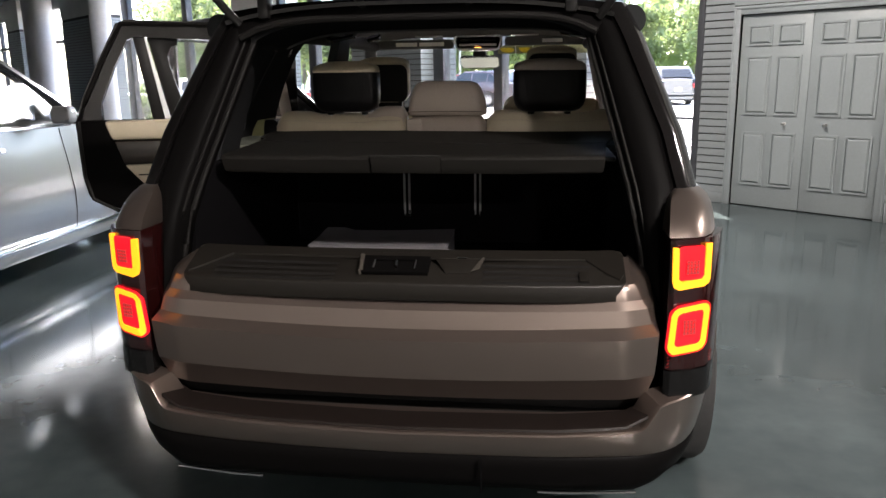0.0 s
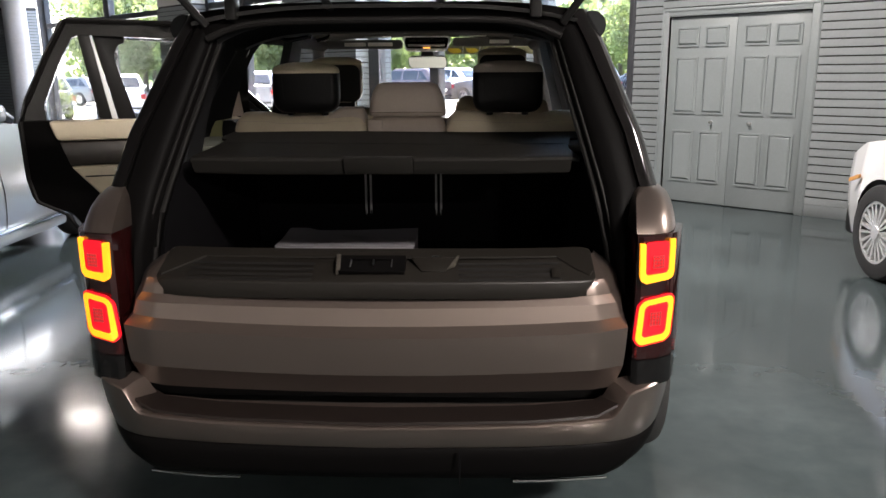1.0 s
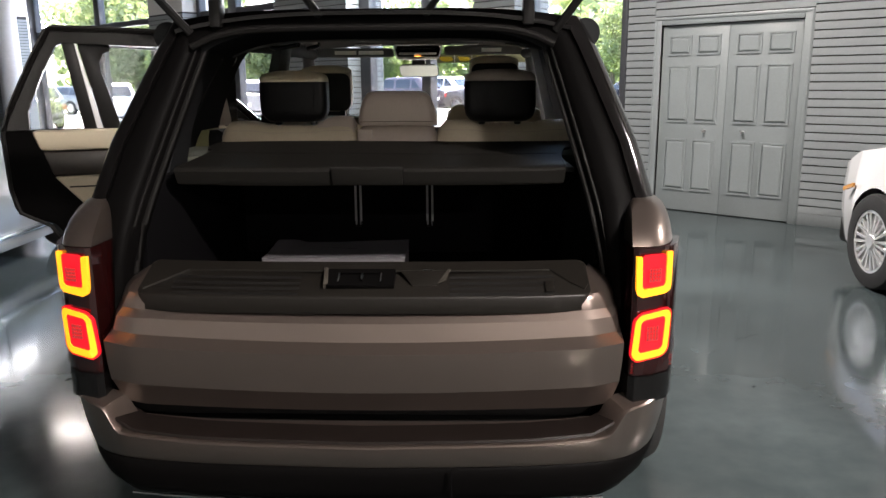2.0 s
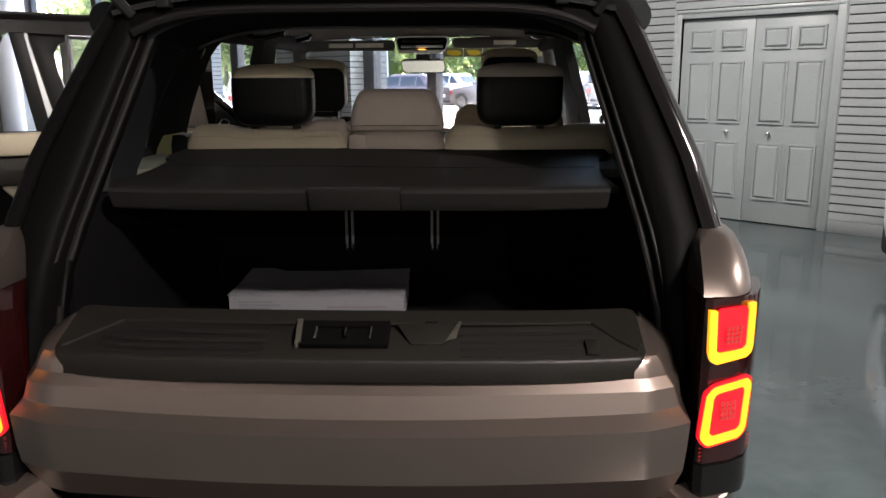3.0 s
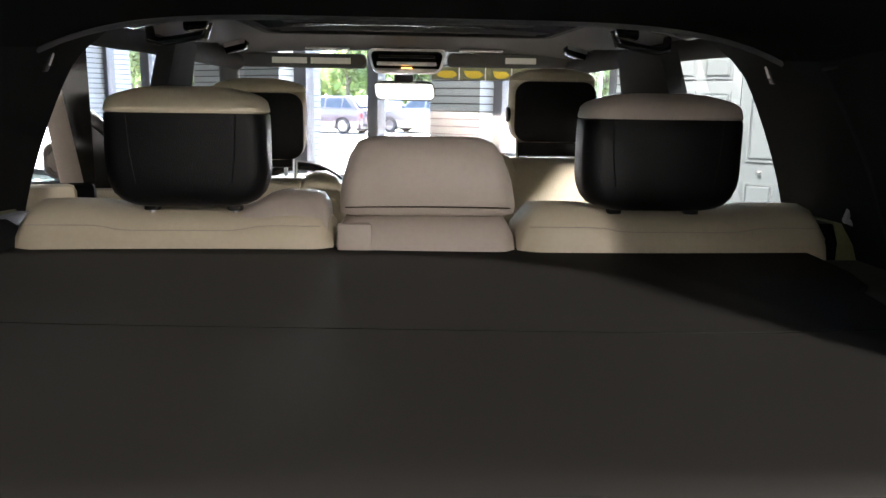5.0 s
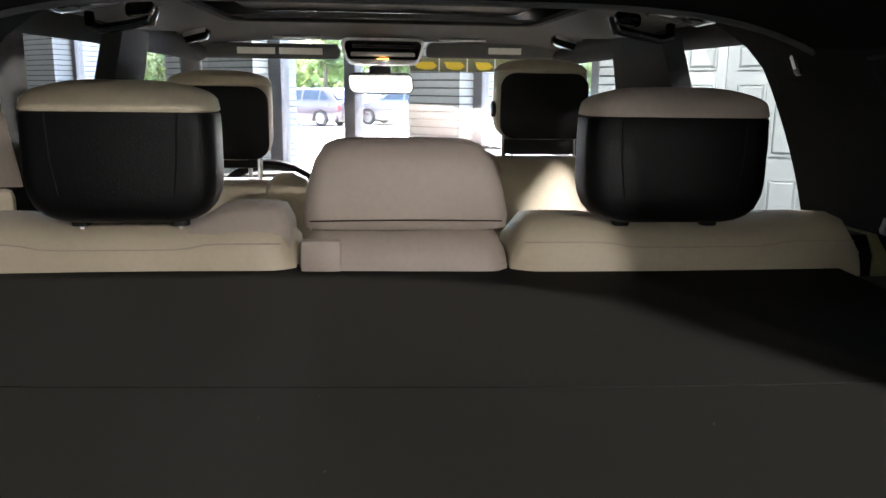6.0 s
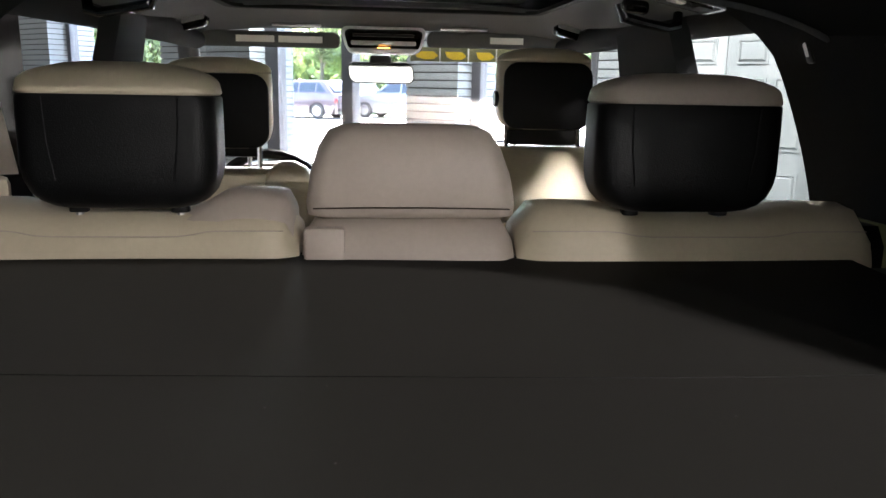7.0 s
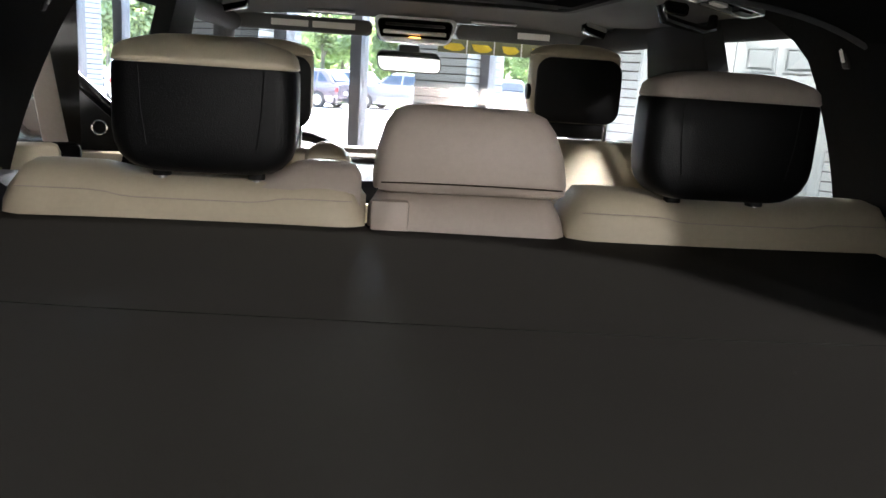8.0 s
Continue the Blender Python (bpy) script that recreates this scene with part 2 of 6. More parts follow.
def ring_frame(outer, inner, depth, to=None):
    """A frame between two polygons of equal count, thickened by depth."""
    bm = bmesh.new()
    to = to or (lambda a, b, c: (a, c, b))
    n = len(outer)
    rows = []
    for c in (-depth / 2, depth / 2):
        rows.append([bm.verts.new(to(a, b, c)) for a, b in outer])
        rows.append([bm.verts.new(to(a, b, c)) for a, b in inner])
    o0, i0, o1, i1 = rows
    for i in range(n):
        j = (i + 1) % n
        bm.faces.new((o0[i], o0[j], i0[j], i0[i]))
        bm.faces.new((o1[j], o1[i], i1[i], i1[j]))
        bm.faces.new((o0[j], o0[i], o1[i], o1[j]))
        bm.faces.new((i0[i], i0[j], i1[j], i1[i]))
    return bm


def rounded(w, h, r, n=6, cx=0.0, cy=0.0):
    """A rounded rectangle as a list of points."""
    pts = []
    for sx, sy, a0 in ((1, 1, 0), (-1, 1, 90), (-1, -1, 180), (1, -1, 270)):
        for i in range(n + 1):
            a = radians(a0 + 90 * i / n)
            pts.append((cx + sx * (w / 2 - r) + r * math.cos(a), cy + sy * (h / 2 - r) + r * math.sin(a)))
    return pts


def loft(rings, cap=True, closed=True):
    bm = bmesh.new()
    rows = [[bm.verts.new(p) for p in r] for r in rings]
    n = len(rows[0])
    for a, b in zip(rows, rows[1:]):
        for i in range(n if closed else n - 1):
            j = (i + 1) % n
            bm.faces.new((a[i], a[j], b[j], b[i]))
    if cap:
        bm.faces.new(rows[0][::-1])
        bm.faces.new(rows[-1])
    return bm


def tube(pts, r, sides=8, cap=True):
    pts = [Vector(p) for p in pts]
    rings = []
    up = Vector((0, 0, 1))
    for i, p in enumerate(pts):
        d = (pts[min(i + 1, len(pts) - 1)] - pts[max(i - 1, 0)]).normalized()
        a = d.cross(up if abs(d.z) < 0.95 else Vector((1, 0, 0))).normalized()
        b = d.cross(a).normalized()
        rr = r[i] if isinstance(r, (list, tuple)) else r
        rings.append([p + rr * (math.cos(2 * math.pi * k / sides) * a + math.sin(2 * math.pi * k / sides) * b) for k in range(sides)])
    return loft(rings, cap)


def strip(pa, pb, thick, normal):
    """A band between two polylines of equal count, thickened along normal."""
    nrm = Vector(normal).normalized() * thick
    rings = []
    for a, b in zip(pa, pb):
        a, b = Vector(a), Vector(b)
        rings.append([a, b, b + nrm, a + nrm])
    return loft(rings)


def grid(fn, us, vs, bm=None):
    bm = bm or bmesh.new()
    rows = [[bm.verts.new(fn(u, v)) for v in vs] for u in us]
    for a, b in zip(rows, rows[1:]):
        for i in range(len(vs) - 1):
            bm.faces.new((a[i], b[i], b[i + 1], a[i + 1]))
    return bm


def thicken(bm, t, inw=(0, 0, -1)):
    """Gives an open sheet its thickness, along its normals on the side of inw."""
    bmesh.ops.recalc_face_normals(bm, faces=bm.faces)
    bm.normal_update()
    side = Vector(inw)
    sign = 1.0 if sum((v.normal.dot(side) for v in bm.verts)) > 0 else -1.0
    edges = [e for e in bm.edges if len(e.link_faces) == 1]
    copy = {v: bm.verts.new(v.co + v.normal * sign * t) for v in list(bm.verts)}
    for f in list(bm.faces):
        bm.faces.new([copy[v] for v in reversed(f.verts)])
    for e in edges:
        p, q = e.verts
        bm.faces.new((p, q, copy[q], copy[p]))
    return bm


def interp(table, x):
    if x <= table[0][0]:
        return table[0][1]
    for (a, fa), (b, fb) in zip(table, table[1:]):
        if x <= b:
            s = (x - a) / (b - a)
            return fa + (fb - fa) * s
    return table[-1][1]


def lin(a, b, n):
    return [a + (b - a) * i / (n - 1) for i in range(n)]


# ---- the main car ----
CAR = pose(0.024, 0, 0, 0, 0, 0.6)
suv = root("suv", CAR, "bronze-silver luxury SUV with open upper tailgate and lit tail lamps", "car")
HW = [(-0.17, 0.70), (-0.15, 0.775), (-0.10, 0.825), (-0.05, 0.855), (0.0, 0.875), (0.1, 0.902), (0.3, 0.942), (0.6, 0.972),
      (1.0, 0.985), (2.0, 0.985), (3.4, 0.975), (3.8, 0.95), (4.2, 0.90), (4.45, 0.80), (4.56, 0.66), (4.6, 0.5)]
PZ = [(0.3, 0.955), (0.5, 0.985), (0.75, 1.0), (0.9, 0.992), (1.0, 0.975), (1.08, 0.95), (1.19, 0.905)]
BELT = 1.19
AXLES = (0.90, 3.80)
ARCH = 0.43
WHEEL_R = 0.38


def zlow(y):
    z = 0.34
    for a in AXLES:
        d = abs(y - a)
        if d < ARCH:
            z = max(z, WHEEL_R + math.sqrt(ARCH * ARCH - d * d))
    return z


def side_panel(s, y0, y1, z1=BELT, n=18, low=None):
    def fn(y, v):
        lo = low(y) if low is not None else zlow(y)
        top = z1(y) if callable(z1) else z1
        z = lo + (top - lo) * v
        return (s * interp(HW, y) * interp(PZ, z), y, z)
    return thicken(grid(fn, lin(y0, y1, n), lin(0, 1, 12)), 0.02, (-s, 0, 0))


def hood_z(y):
    return interp([(2.9, 1.19), (3.3, 1.17), (3.8, 1.12), (4.2, 1.06), (4.45, 0.98), (4.6, 0.86)], y)


for s, tag in ((-1, "offside"), (1, "nearside")):
    part("quarter_panel", side_panel(s, 0.098, 0.72, z1=1.155, n=24, low=lambda y: zlow(y) if y > 0.46 else 0.652), PAINT, suv)
    if s > 0:
        rd = part("rear_door", side_panel(s, 0.727, 1.70, n=36), PAINT, suv)
        hd = prism(rounded(0.2, 0.035, 0.015), 0.03, 0.006, to=lambda a, b, c: (0.955 + c, 0.86 + a, 1.03 + b))
        part("handle", hd, PAINT, rd)
        fd = part("front_door", side_panel(s, 1.707, 2.83, n=30), PAINT, suv)
        hd = prism(rounded(0.2, 0.035, 0.015), 0.03, 0.006, to=lambda a, b, c: (s * (0.96 + c), 1.86 + a, 1.03 + b))
        part("handle", hd, PAINT, fd)
    part("fender", side_panel(s, 2.837, 4.52, z1=hood_z, n=50), PAINT, suv)
    part("sill", box(*sorted((s * 0.90, s * 0.94)), 1.42, 3.42, 0.25, 0.36, 0.012), BLACKPLASTIC, suv)

part("hood", thicken(grid(lambda y, v: (v * interp(HW, y) * interp(PZ, hood_z(y)) * 0.985, y, hood_z(y) + 0.035 * (1 - v * v)),
                          lin(3.02, 4.5, 14), lin(-1, 1, 15)), 0.02), PAINT, suv)
part("front_bumper", thicken(grid(lambda x, v: (x * 0.86, 4.62 - 0.42 * abs(x) ** 3 - 0.05 * abs(v - 0.5), 0.30 + 0.62 * v),
                                  lin(-1, 1, 21), lin(0, 1, 8)), 0.03, (0, -1, 0)), PAINT, suv)
part("grille", box(-0.45, 0.45, 4.60, 4.64, 0.68, 0.86, 0.01), BLACKPLASTIC, suv)
for s in (-1, 1):
    part("headlight", prism(rounded(0.30, 0.14, 0.03), 0.10, 0.01, to=lambda a, b, c: (s * (0.62 + a), 4.50 - 0.3 * abs(0.1 + a) + c, 0.80 + b)), CHROME, suv)
part("underbody", box(-0.78, 0.78, 0.30, 4.4, 0.24, 0.34, 0.03), BLACKPLASTIC, suv)
part("cabin_floor", box(-0.80, 0.80, 1.2, 3.4, 0.345, 0.46, 0.01), CARPET, suv)

# roof, header and rails
def roof_z(y):
    return interp([(0.30, 1.715), (0.6, 1.745), (1.2, 1.785), (1.8, 1.80), (2.3, 1.80), (2.62, 1.765)], y)


def roof_hw(y):
    return interp([(0.30, 0.60), (0.8, 0.64), (1.6, 0.66), (2.62, 0.60)], y)


part("roof", thicken(grid(lambda y, v: (v * roof_hw(y), y, roof_z(y) - 0.05 * abs(v) ** 3), lin(0.31, 2.60, 16), lin(-1, 1, 17)), 0.012), GLOSSBLACK, suv)


# interior roof lining, with the long roof glass let into it
def liner_z(y, v):
    return roof_z(y) - 0.048 - (0.075 - 0.05 * min(1.0, max(0.0, (y - 1.9) / 0.5))) * abs(v) ** 4


liner = bmesh.new()
ys = [0.345, 0.6, 0.9, 1.1, 1.25, 1.5, 1.8, 2.0, 2.12, 2.30, 2.45, 2.60]
vs = [-1, -0.92, -0.84, -0.76, -0.68, -0.3, 0, 0.3, 0.68, 0.76, 0.84, 0.92, 1]
rows = [[liner.verts.new((v * (roof_hw(y) + 0.02), y, liner_z(y, v))) for v in vs] for y in ys]
for i in range(len(ys) - 1):
    for j in range(len(vs) - 1):
        if 1.24 < ys[i] < 2.11 and abs(vs[j] + vs[j + 1]) < 1.3:
            continue
        liner.faces.new((rows[i][j], rows[i + 1][j], rows[i + 1][j + 1], rows[i][j + 1]))
headliner = part("headliner", thicken(liner, 0.012, (0, 0, 1)), HEADLINER, suv, "dark grey fabric roof lining")
part("roof_blind", thicken(grid(lambda y, v: (v * 0.46, y, roof_z(y) - 0.025), lin(1.20, 2.20, 5), lin(-1, 1, 5)), 0.006, (0, 0, 1)), BLINDMAT, suv, "grey fabric roof blind")
part("roof_glass_frame", ring_frame(rounded(0.90, 0.94, 0.05), rounded(0.858, 0.88, 0.05), 0.010,
                                    to=lambda a, b, c: (a, 1.685 + b, roof_z(1.685 + b) - 0.058 + c)), PILLARTRIM, suv)


# pillars: (outer skin, inner trim)
def pillar(s, y0, y1, yt0, yt1, name, material, zb=1.17, zt=1.68):
    rings = []
    for k in range(9):
        f = k / 8
        z = zb + (zt - zb) * f
        a = y0 + (yt0 - y0) * f
        b = y1 + (yt1 - y1) * f
        xo = 0.875 + (0.635 - 0.875) * f - 0.03 * math.sin(math.pi * f) * -1
        rings.append([(s * xo, a, z), (s * (xo + 0.004), (a + b) / 2, z), (s * xo, b, z),
                      (s * (xo - 0.035), b - 0.03, z), (s * (xo - 0.045), (a + b) / 2, z), (s * (xo - 0.035), a + 0.03, z)])
    return part(name, loft(rings), material, suv)


for s in (-1, 1):
    pillar(s, *((1.80, 2.42, 1.66, 1.92) if s < 0 else (1.44, 2.42, 1.51, 1.92)), "centre_pillar", PILLARTRIM, zb=0.5)
    # wide rear quarter trim between the rear door and the rear opening
    rings = []
    for k in range(17):
        f = k / 16
        z = 1.16 + 0.53 * f
        xo = 0.875 - 0.235 * f + 0.03 * math.sin(math.pi * f)
        yr = 0.10 + 0.5 * (z - 1.16) + 0.12
        yf = 1.235 - 0.095 * f + 0.16 * max(0.0, (f - 0.78) / 0.22) ** 2
        rings.append([(s * (xo - 0.095 + 0.03 * f), yr, z), (s * (xo - 0.004), 1.05, z), (s * (xo - 0.01), yf + 0.02, z), (s * (xo - 0.05), yf, z),
                      (s * (xo - 0.055 - 0.045 * f * f), 0.85 - 0.05 * f, z), (s * (xo - 0.195 + 0.08 * f), 0.50 + 0.12 * f, z), (s * (xo - 0.232 + 0.112 * f), yr + 0.02, z)])
    quarter = part("rear_quarter_trim", loft(rings), TRIMDARK, suv, "wide dark quarter trim beside the load bay")
    crease = [Vector(r[4]) + Vector((-s * 0.002, 0, 0)) for r in rings[4:14]]
    crease += [crease[-1] + Vector((-s * 0.008, -0.06, 0.002)), crease[-1] + Vector((-s * 0.024, -0.14, 0.002))]
    # slightly paler bead: the crease's edge highlight put into its colour
    part("crease_highlight", tube(crease, 0.0035, 6), PILLARTRIM, quarter)
    part("quarter_glass", strip([(s * 0.812, 0.16, 1.15), (s * 0.655, 0.43, 1.63)], [(s * 0.888, 0.88, 1.15), (s * 0.695, 0.88, 1.63)], 0.006, (s, 0, 0.4)), DARKGLASS, suv)
    # windscreen pillar
    part("windscreen_pillar", tube([(s * 0.650, 2.30, 1.700), (s * 0.655, 2.56, 1.675), (s * 0.73, 2.95, 1.44), (s * 0.81, 3.25, 1.20), (s * 0.83, 3.35, 1.10)], [0.024, 0.036, 0.040, 0.045, 0.045], 16), HEADLINER, suv)
    part("cant_rail", tube([(s * 0.655, 0.40, 1.65), (s * 0.672, 1.0, 1.678), (s * 0.68, 1.7, 1.69), (s * 0.66, 2.3, 1.685), (s * 0.63, 2.58, 1.67)], [0.046, 0.046, 0.045, 0.040, 0.030], 16), PILLARTRIM, suv)
    # side glass
    if s > 0:
        part("front_door_glass", strip([(s * 0.875, 1.79, 1.2), (s * 0.66, 1.70, 1.66)], [(s * 0.86, 2.95, 1.2), (s * 0.655, 2.45, 1.66)], 0.004, (s, 0, 0.4)), GLASS, suv).visible_shadow = False
        part("belt_trim", box(*sorted((s * 0.80, s * 0.885)), 1.72, 2.98, 1.15, 1.2, 0.012), TRIMDARK, suv)
part("rear_door_glass", strip([(0.875, 1.08, 1.2), (0.69, 1.04, 1.66)], [(0.875, 1.53, 1.2), (0.69, 1.51, 1.66)], 0.004, (1, 0, 0.4)), GLASS, suv).visible_shadow = False
part("rear_door_trim", box(0.78, 0.87, 0.75, 1.70, 0.5, 1.20, 0.02), LEATHER, suv)
part("windscreen", thicken(grid(lambda v, t: (v * (0.60 + 0.20 * t), 2.60 + 0.78 * t + 0.10 * (1 - v * v) * t, 1.70 - 0.58 * t), lin(-1, 1, 11), lin(0, 1, 6)), 0.005), GLASS, suv).visible_shadow = False

# rear opening: D pillars, header and the body behind the lamps
ZP = [0.60, 0.74, 0.88, 1.00, 1.10, 1.175, 1.33, 1.487, 1.60, 1.67, 1.70]
XO = [0.745, 0.748, 0.750, 0.752, 0.765, 0.782, 0.745, 0.684, 0.640, 0.608, 0.592]
XI = [0.700, 0.700, 0.695, 0.680, 0.663, 0.647, 0.606, 0.563, 0.532, 0.512, 0.50]


def pillar_y(z):
    """The rear opening leans forward above the lamps and stands upright behind them."""
    return interp([(0.6, 0.01), (0.95, 0.012), (1.05, 0.03), (1.175, 0.0875), (1.70, 0.35)], z)


for s in (-1, 1):
    rings = []
    for z, xo, xi in zip(ZP, XO, XI):
        y = pillar_y(z)
        w = xo - xi
        rings.append([(s * (xo - 0.022), y + 0.16, z), (s * (xo - 0.020), y + 0.012, z), (s * (xo - 0.026), y + 0.004, z), (s * (xo - 0.034), y + 0.001, z),
                      (s * (xi + 0.50 * w), y - 0.004, z), (s * (xi + 0.26 * w), y + 0.004, z), (s * (xi + 0.17 * w), y + 0.014, z), (s * (xi + 0.10 * w), y + 0.030, z),
                      (s * (xi + 0.02 * w), y + 0.040, z), (s * (xi - 0.008), y + 0.09, z), (s * (xi + 0.02), y + 0.16, z)])
    part("rear_pillar", loft(rings), SATINBLACK, suv, "black rear roof pillar", angle=50)
    part("pillar_seal", tube([(s * (xi - 0.004), pillar_y(z) + 0.055, z) for z, xi in zip(ZP[1:-1], XI[1:-1])], 0.009, 8), RUBBER, suv)
    part("inner_seal", tube([(s * (xi + 0.014), pillar_y(z) + 0.026, z) for z, xi in zip(ZP[1:-1], XI[1:-1])], 0.005, 8), RUBBER, suv)
    # glossy strip at the outer edge of the pillar
    rings = []
    for z, xo in zip(ZP[5:], XO[5:]):
        y = pillar_y(z)
        rings.append([(s * (xo + a), y + b, z) for a, b in ((0.074, 0.30), (0.066, 0.18), (0.056, 0.10), (0.042, 0.050), (0.026, 0.020), (0.006, 0.004), (-0.014, 0.0), (-0.017, 0.006), (-0.017, 0.05), (0.015, 0.16), (0.05, 0.30))])
    part("pillar_strip", loft(rings), GLOSSBLACK, suv, "gloss black strip", angle=50)
    rings = []
    for z, xo, xi, y in ((1.074, 0.892, 0.728, -0.080), (1.10, 0.888, 0.730, -0.062), (1.13, 0.880, 0.735, -0.026), (1.155, 0.866, 0.742, 0.018), (1.172, 0.846, 0.752, 0.054), (1.180, 0.825, 0.764, 0.075)):
        rings.append([(s * (xi + (xo - xi) * f ** 0.75), y + 0.016 * f + (0.17 - y) * f ** 3.2, z) for f in lin(0, 1, 10)] + [(s * 0.79, 0.19, z), (s * xi, 0.10, z)])
    part("shoulder_corner", loft(rings), PAINT, suv, angle=50)
n = 21
lo, hi = [], []
for i in range(n):
    v = -1 + 2 * i / (n - 1)
    lo.append((v * 0.55, 0.335 - 0.03 * abs(v) ** 4, 1.672 - 0.055 * abs(v) ** 6))
    hi.append((v * 0.60, 0.35, 1.725 - 0.03 * abs(v) ** 4))
part("rear_header", strip(lo, hi, 0.10, (0, 1, 0.1)), SATINBLACK, suv)
part("header_seal", tube([(a, b - 0.004, c - 0.004) for a, b, c in lo], 0.011, 8), RUBBER, suv)



def arch_pt(v, y):
    """The dark rear roof panel: level from the header to its front edge, falling away to both sides."""
    f = (y - 0.345) / 0.60
    return (v * (0.535 + 0.105 * f), y, 1.664 + 0.004 * f - 0.070 * abs(v) ** 5)


part("rear_roof_panel", thicken(grid(lambda v, y: arch_pt(v, y), lin(-1, 1, 33), lin(0.345, 0.945, 5)), 0.02, (0, 0, 1)), ROOFCLOTH, suv, "dark rear roof lining panel")
part("roof_panel_edge", tube([(a, b + 0.006, c - 0.002) for a, b, c in (arch_pt(v, 0.945) for v in lin(-0.97, 0.97, 33))], 0.006, 8), HEADLINER, suv, "pale grey roof lining edge")

# load bay
part("load_floor", box(-0.655, 0.655, 0.06, 1.10, 0.80, 0.835, 0.006), CARPET, suv, "black carpeted load floor")
part("load_bay_base", box(-0.72, 0.72, 0.02, 1.12, 0.40, 0.80, 0.01), BLACKPLASTIC, suv)
for s in (-1, 1):
    part("load_side_trim", loft([[(s * 0.66, 0.10 + 0.35 * max(0, z - 1.0), z), (s * 0.60, 0.25, z), (s * 0.60, 0.95, z), (s * 0.66, 1.10, z), (s * 0.80, 1.10, z), (s * 0.80, 0.13 + 0.35 * max(0, z - 1.0), z)]
                                 for z in (0.80, 0.95, 1.1, 1.2, 1.235)]), CARPET, suv)
    part("side_ledge", box(*sorted((s * 0.605, s * 0.85)), 0.53, 0.955, 1.237, 1.262, 0.006), LEDGEMAT, suv)

# lower tailgate
GATE = [(0.893, -0.040), (0.895, -0.075), (0.90, -0.084), (0.879, -0.1005), (0.838, -0.108), (0.814, -0.140),
        (0.75, -0.136), (0.700, -0.128), (0.690, -0.120), (0.62, -0.082)]
EDGE = [(0.62, 0.690), (0.66, 0.703), (0.80, 0.712), (0.814, 0.712), (0.838, 0.695), (0.879, 0.682), (0.90, 0.668), (0.935, 0.652), (0.955, 0.642), (0.99, 0.634)]
RIM = [(0.62, 0.694), (0.66, 0.707), (0.80, 0.718), (0.838, 0.718), (0.879, 0.714), (0.90, 0.710), (0.935, 0.702), (0.955, 0.693), (0.968, 0.684), (0.98, 0.668), (0.99, 0.646)]


def gate_xy(v, zn, y):
    """Across the gate at nominal height zn; past v = 1 it turns forward to the shut line."""
    a, side = abs(v), (1 if v > 0 else -1)
    w = min(1.0, a)
    edge, rim = interp(EDGE, zn), interp(RIM, zn)
    x = w * edge + (rim - edge) * max(0.0, a - 1.0)
    y += 0.012 * w * w + 0.32 * max(0.0, x - 0.625) + (0.07 if zn > 0.83 else 0.05) * max(0.0, a - 1.0) ** 1.5
    return side, w, x, y


def gate_pt(v, k):
    z, y = GATE[k]
    side, w, x, y = gate_xy(v, z, y)
    sag = 0.024 * (1 - w * w)
    return (side * x, y, z - sag * (1.0 if 0.68 < z < 0.85 else 0.6))


def shoulder_pt(s, q, k):
    """Beside the sill panel the skin rises to its upper face and falls away outboard."""
    zn, y = SHOULDER[k]
    e0 = 0.600 / interp(EDGE, zn)
    v = e0 + (1 - e0) * q if q < 1 else q
    side, w, x, y = gate_xy(v, zn, y)
    u = x / 0.628
    top = 0.978 + 0.42 * (y + 0.014 - 0.016 * u * u - 0.020 * u ** 6) - 0.003
    z = min(zn, top) if k else zn - 0.024 * (1 - w * w) * 0.6
    return (s * x, y, z - 0.010 * max(0.0, q - 1.0))


SHOULDER = [(0.90, -0.084), (0.925, -0.080), (0.945, -0.072), (0.955, -0.060), (0.968, -0.036), (0.980, 0.0), (0.990, 0.045)]
gate_cols = [-2, -1.6, -1.3, -1.1, -1.0] + lin(-0.97, 0.97, 81) + [1.0, 1.1, 1.3, 1.6, 2]
gate = part("lower_tailgate", thicken(grid(gate_pt, gate_cols, range(len(GATE))), 0.015, (0, 1, -0.3)), PAINT, suv, "bronze-silver creased lower tailgate, closed", angle=17)
for s in (-1, 1):
    part("gate_shoulder", thicken(grid(lambda q, k: shoulder_pt(s, q, k), lin(0, 0.99, 9) + [1.0, 1.1, 1.25, 1.4, 1.6, 1.8, 2], range(len(SHOULDER))), 0.012, (0, 1, -1)), PAINT, gate, angle=40)


# moulded sill panel on top of the gate
def split_edges(poly, step):
    out = []
    for p, q in zip(poly, poly[1:] + poly[:1]):
        n = max(1, int(math.hypot(q[0] - p[0], q[1] - p[1]) / step))
        out += [(p[0] + (q[0] - p[0]) * k / n, p[1] + (q[1] - p[1]) * k / n) for k in range(n)]
    return out


def sill_at(a, b, c):
    v = abs(a) / 0.628
    return (a, b - 0.014 + 0.016 * v * v + 0.020 * v ** 6, 0.953 + 0.42 * b + c)


def top_at(a, b, c):
    """On the sill's upper face: c is the height above it."""
    return sill_at(a, b, c + 0.025)


sillp = part("load_sill_panel", prism(split_edges(rounded(1.256, 0.150, 0.022, 6, 0, -0.013), 0.06), 0.05, 0.006, 2, to=sill_at), GREYPLASTIC, gate, "dark ribbed plastic load sill")


def on_sill(x, b, up=0.0):
    q = top_at(x, b, up)
    return pose(q[0], q[1], q[2], 22.8)


flat = lambda a, b, c: (a, b, c)
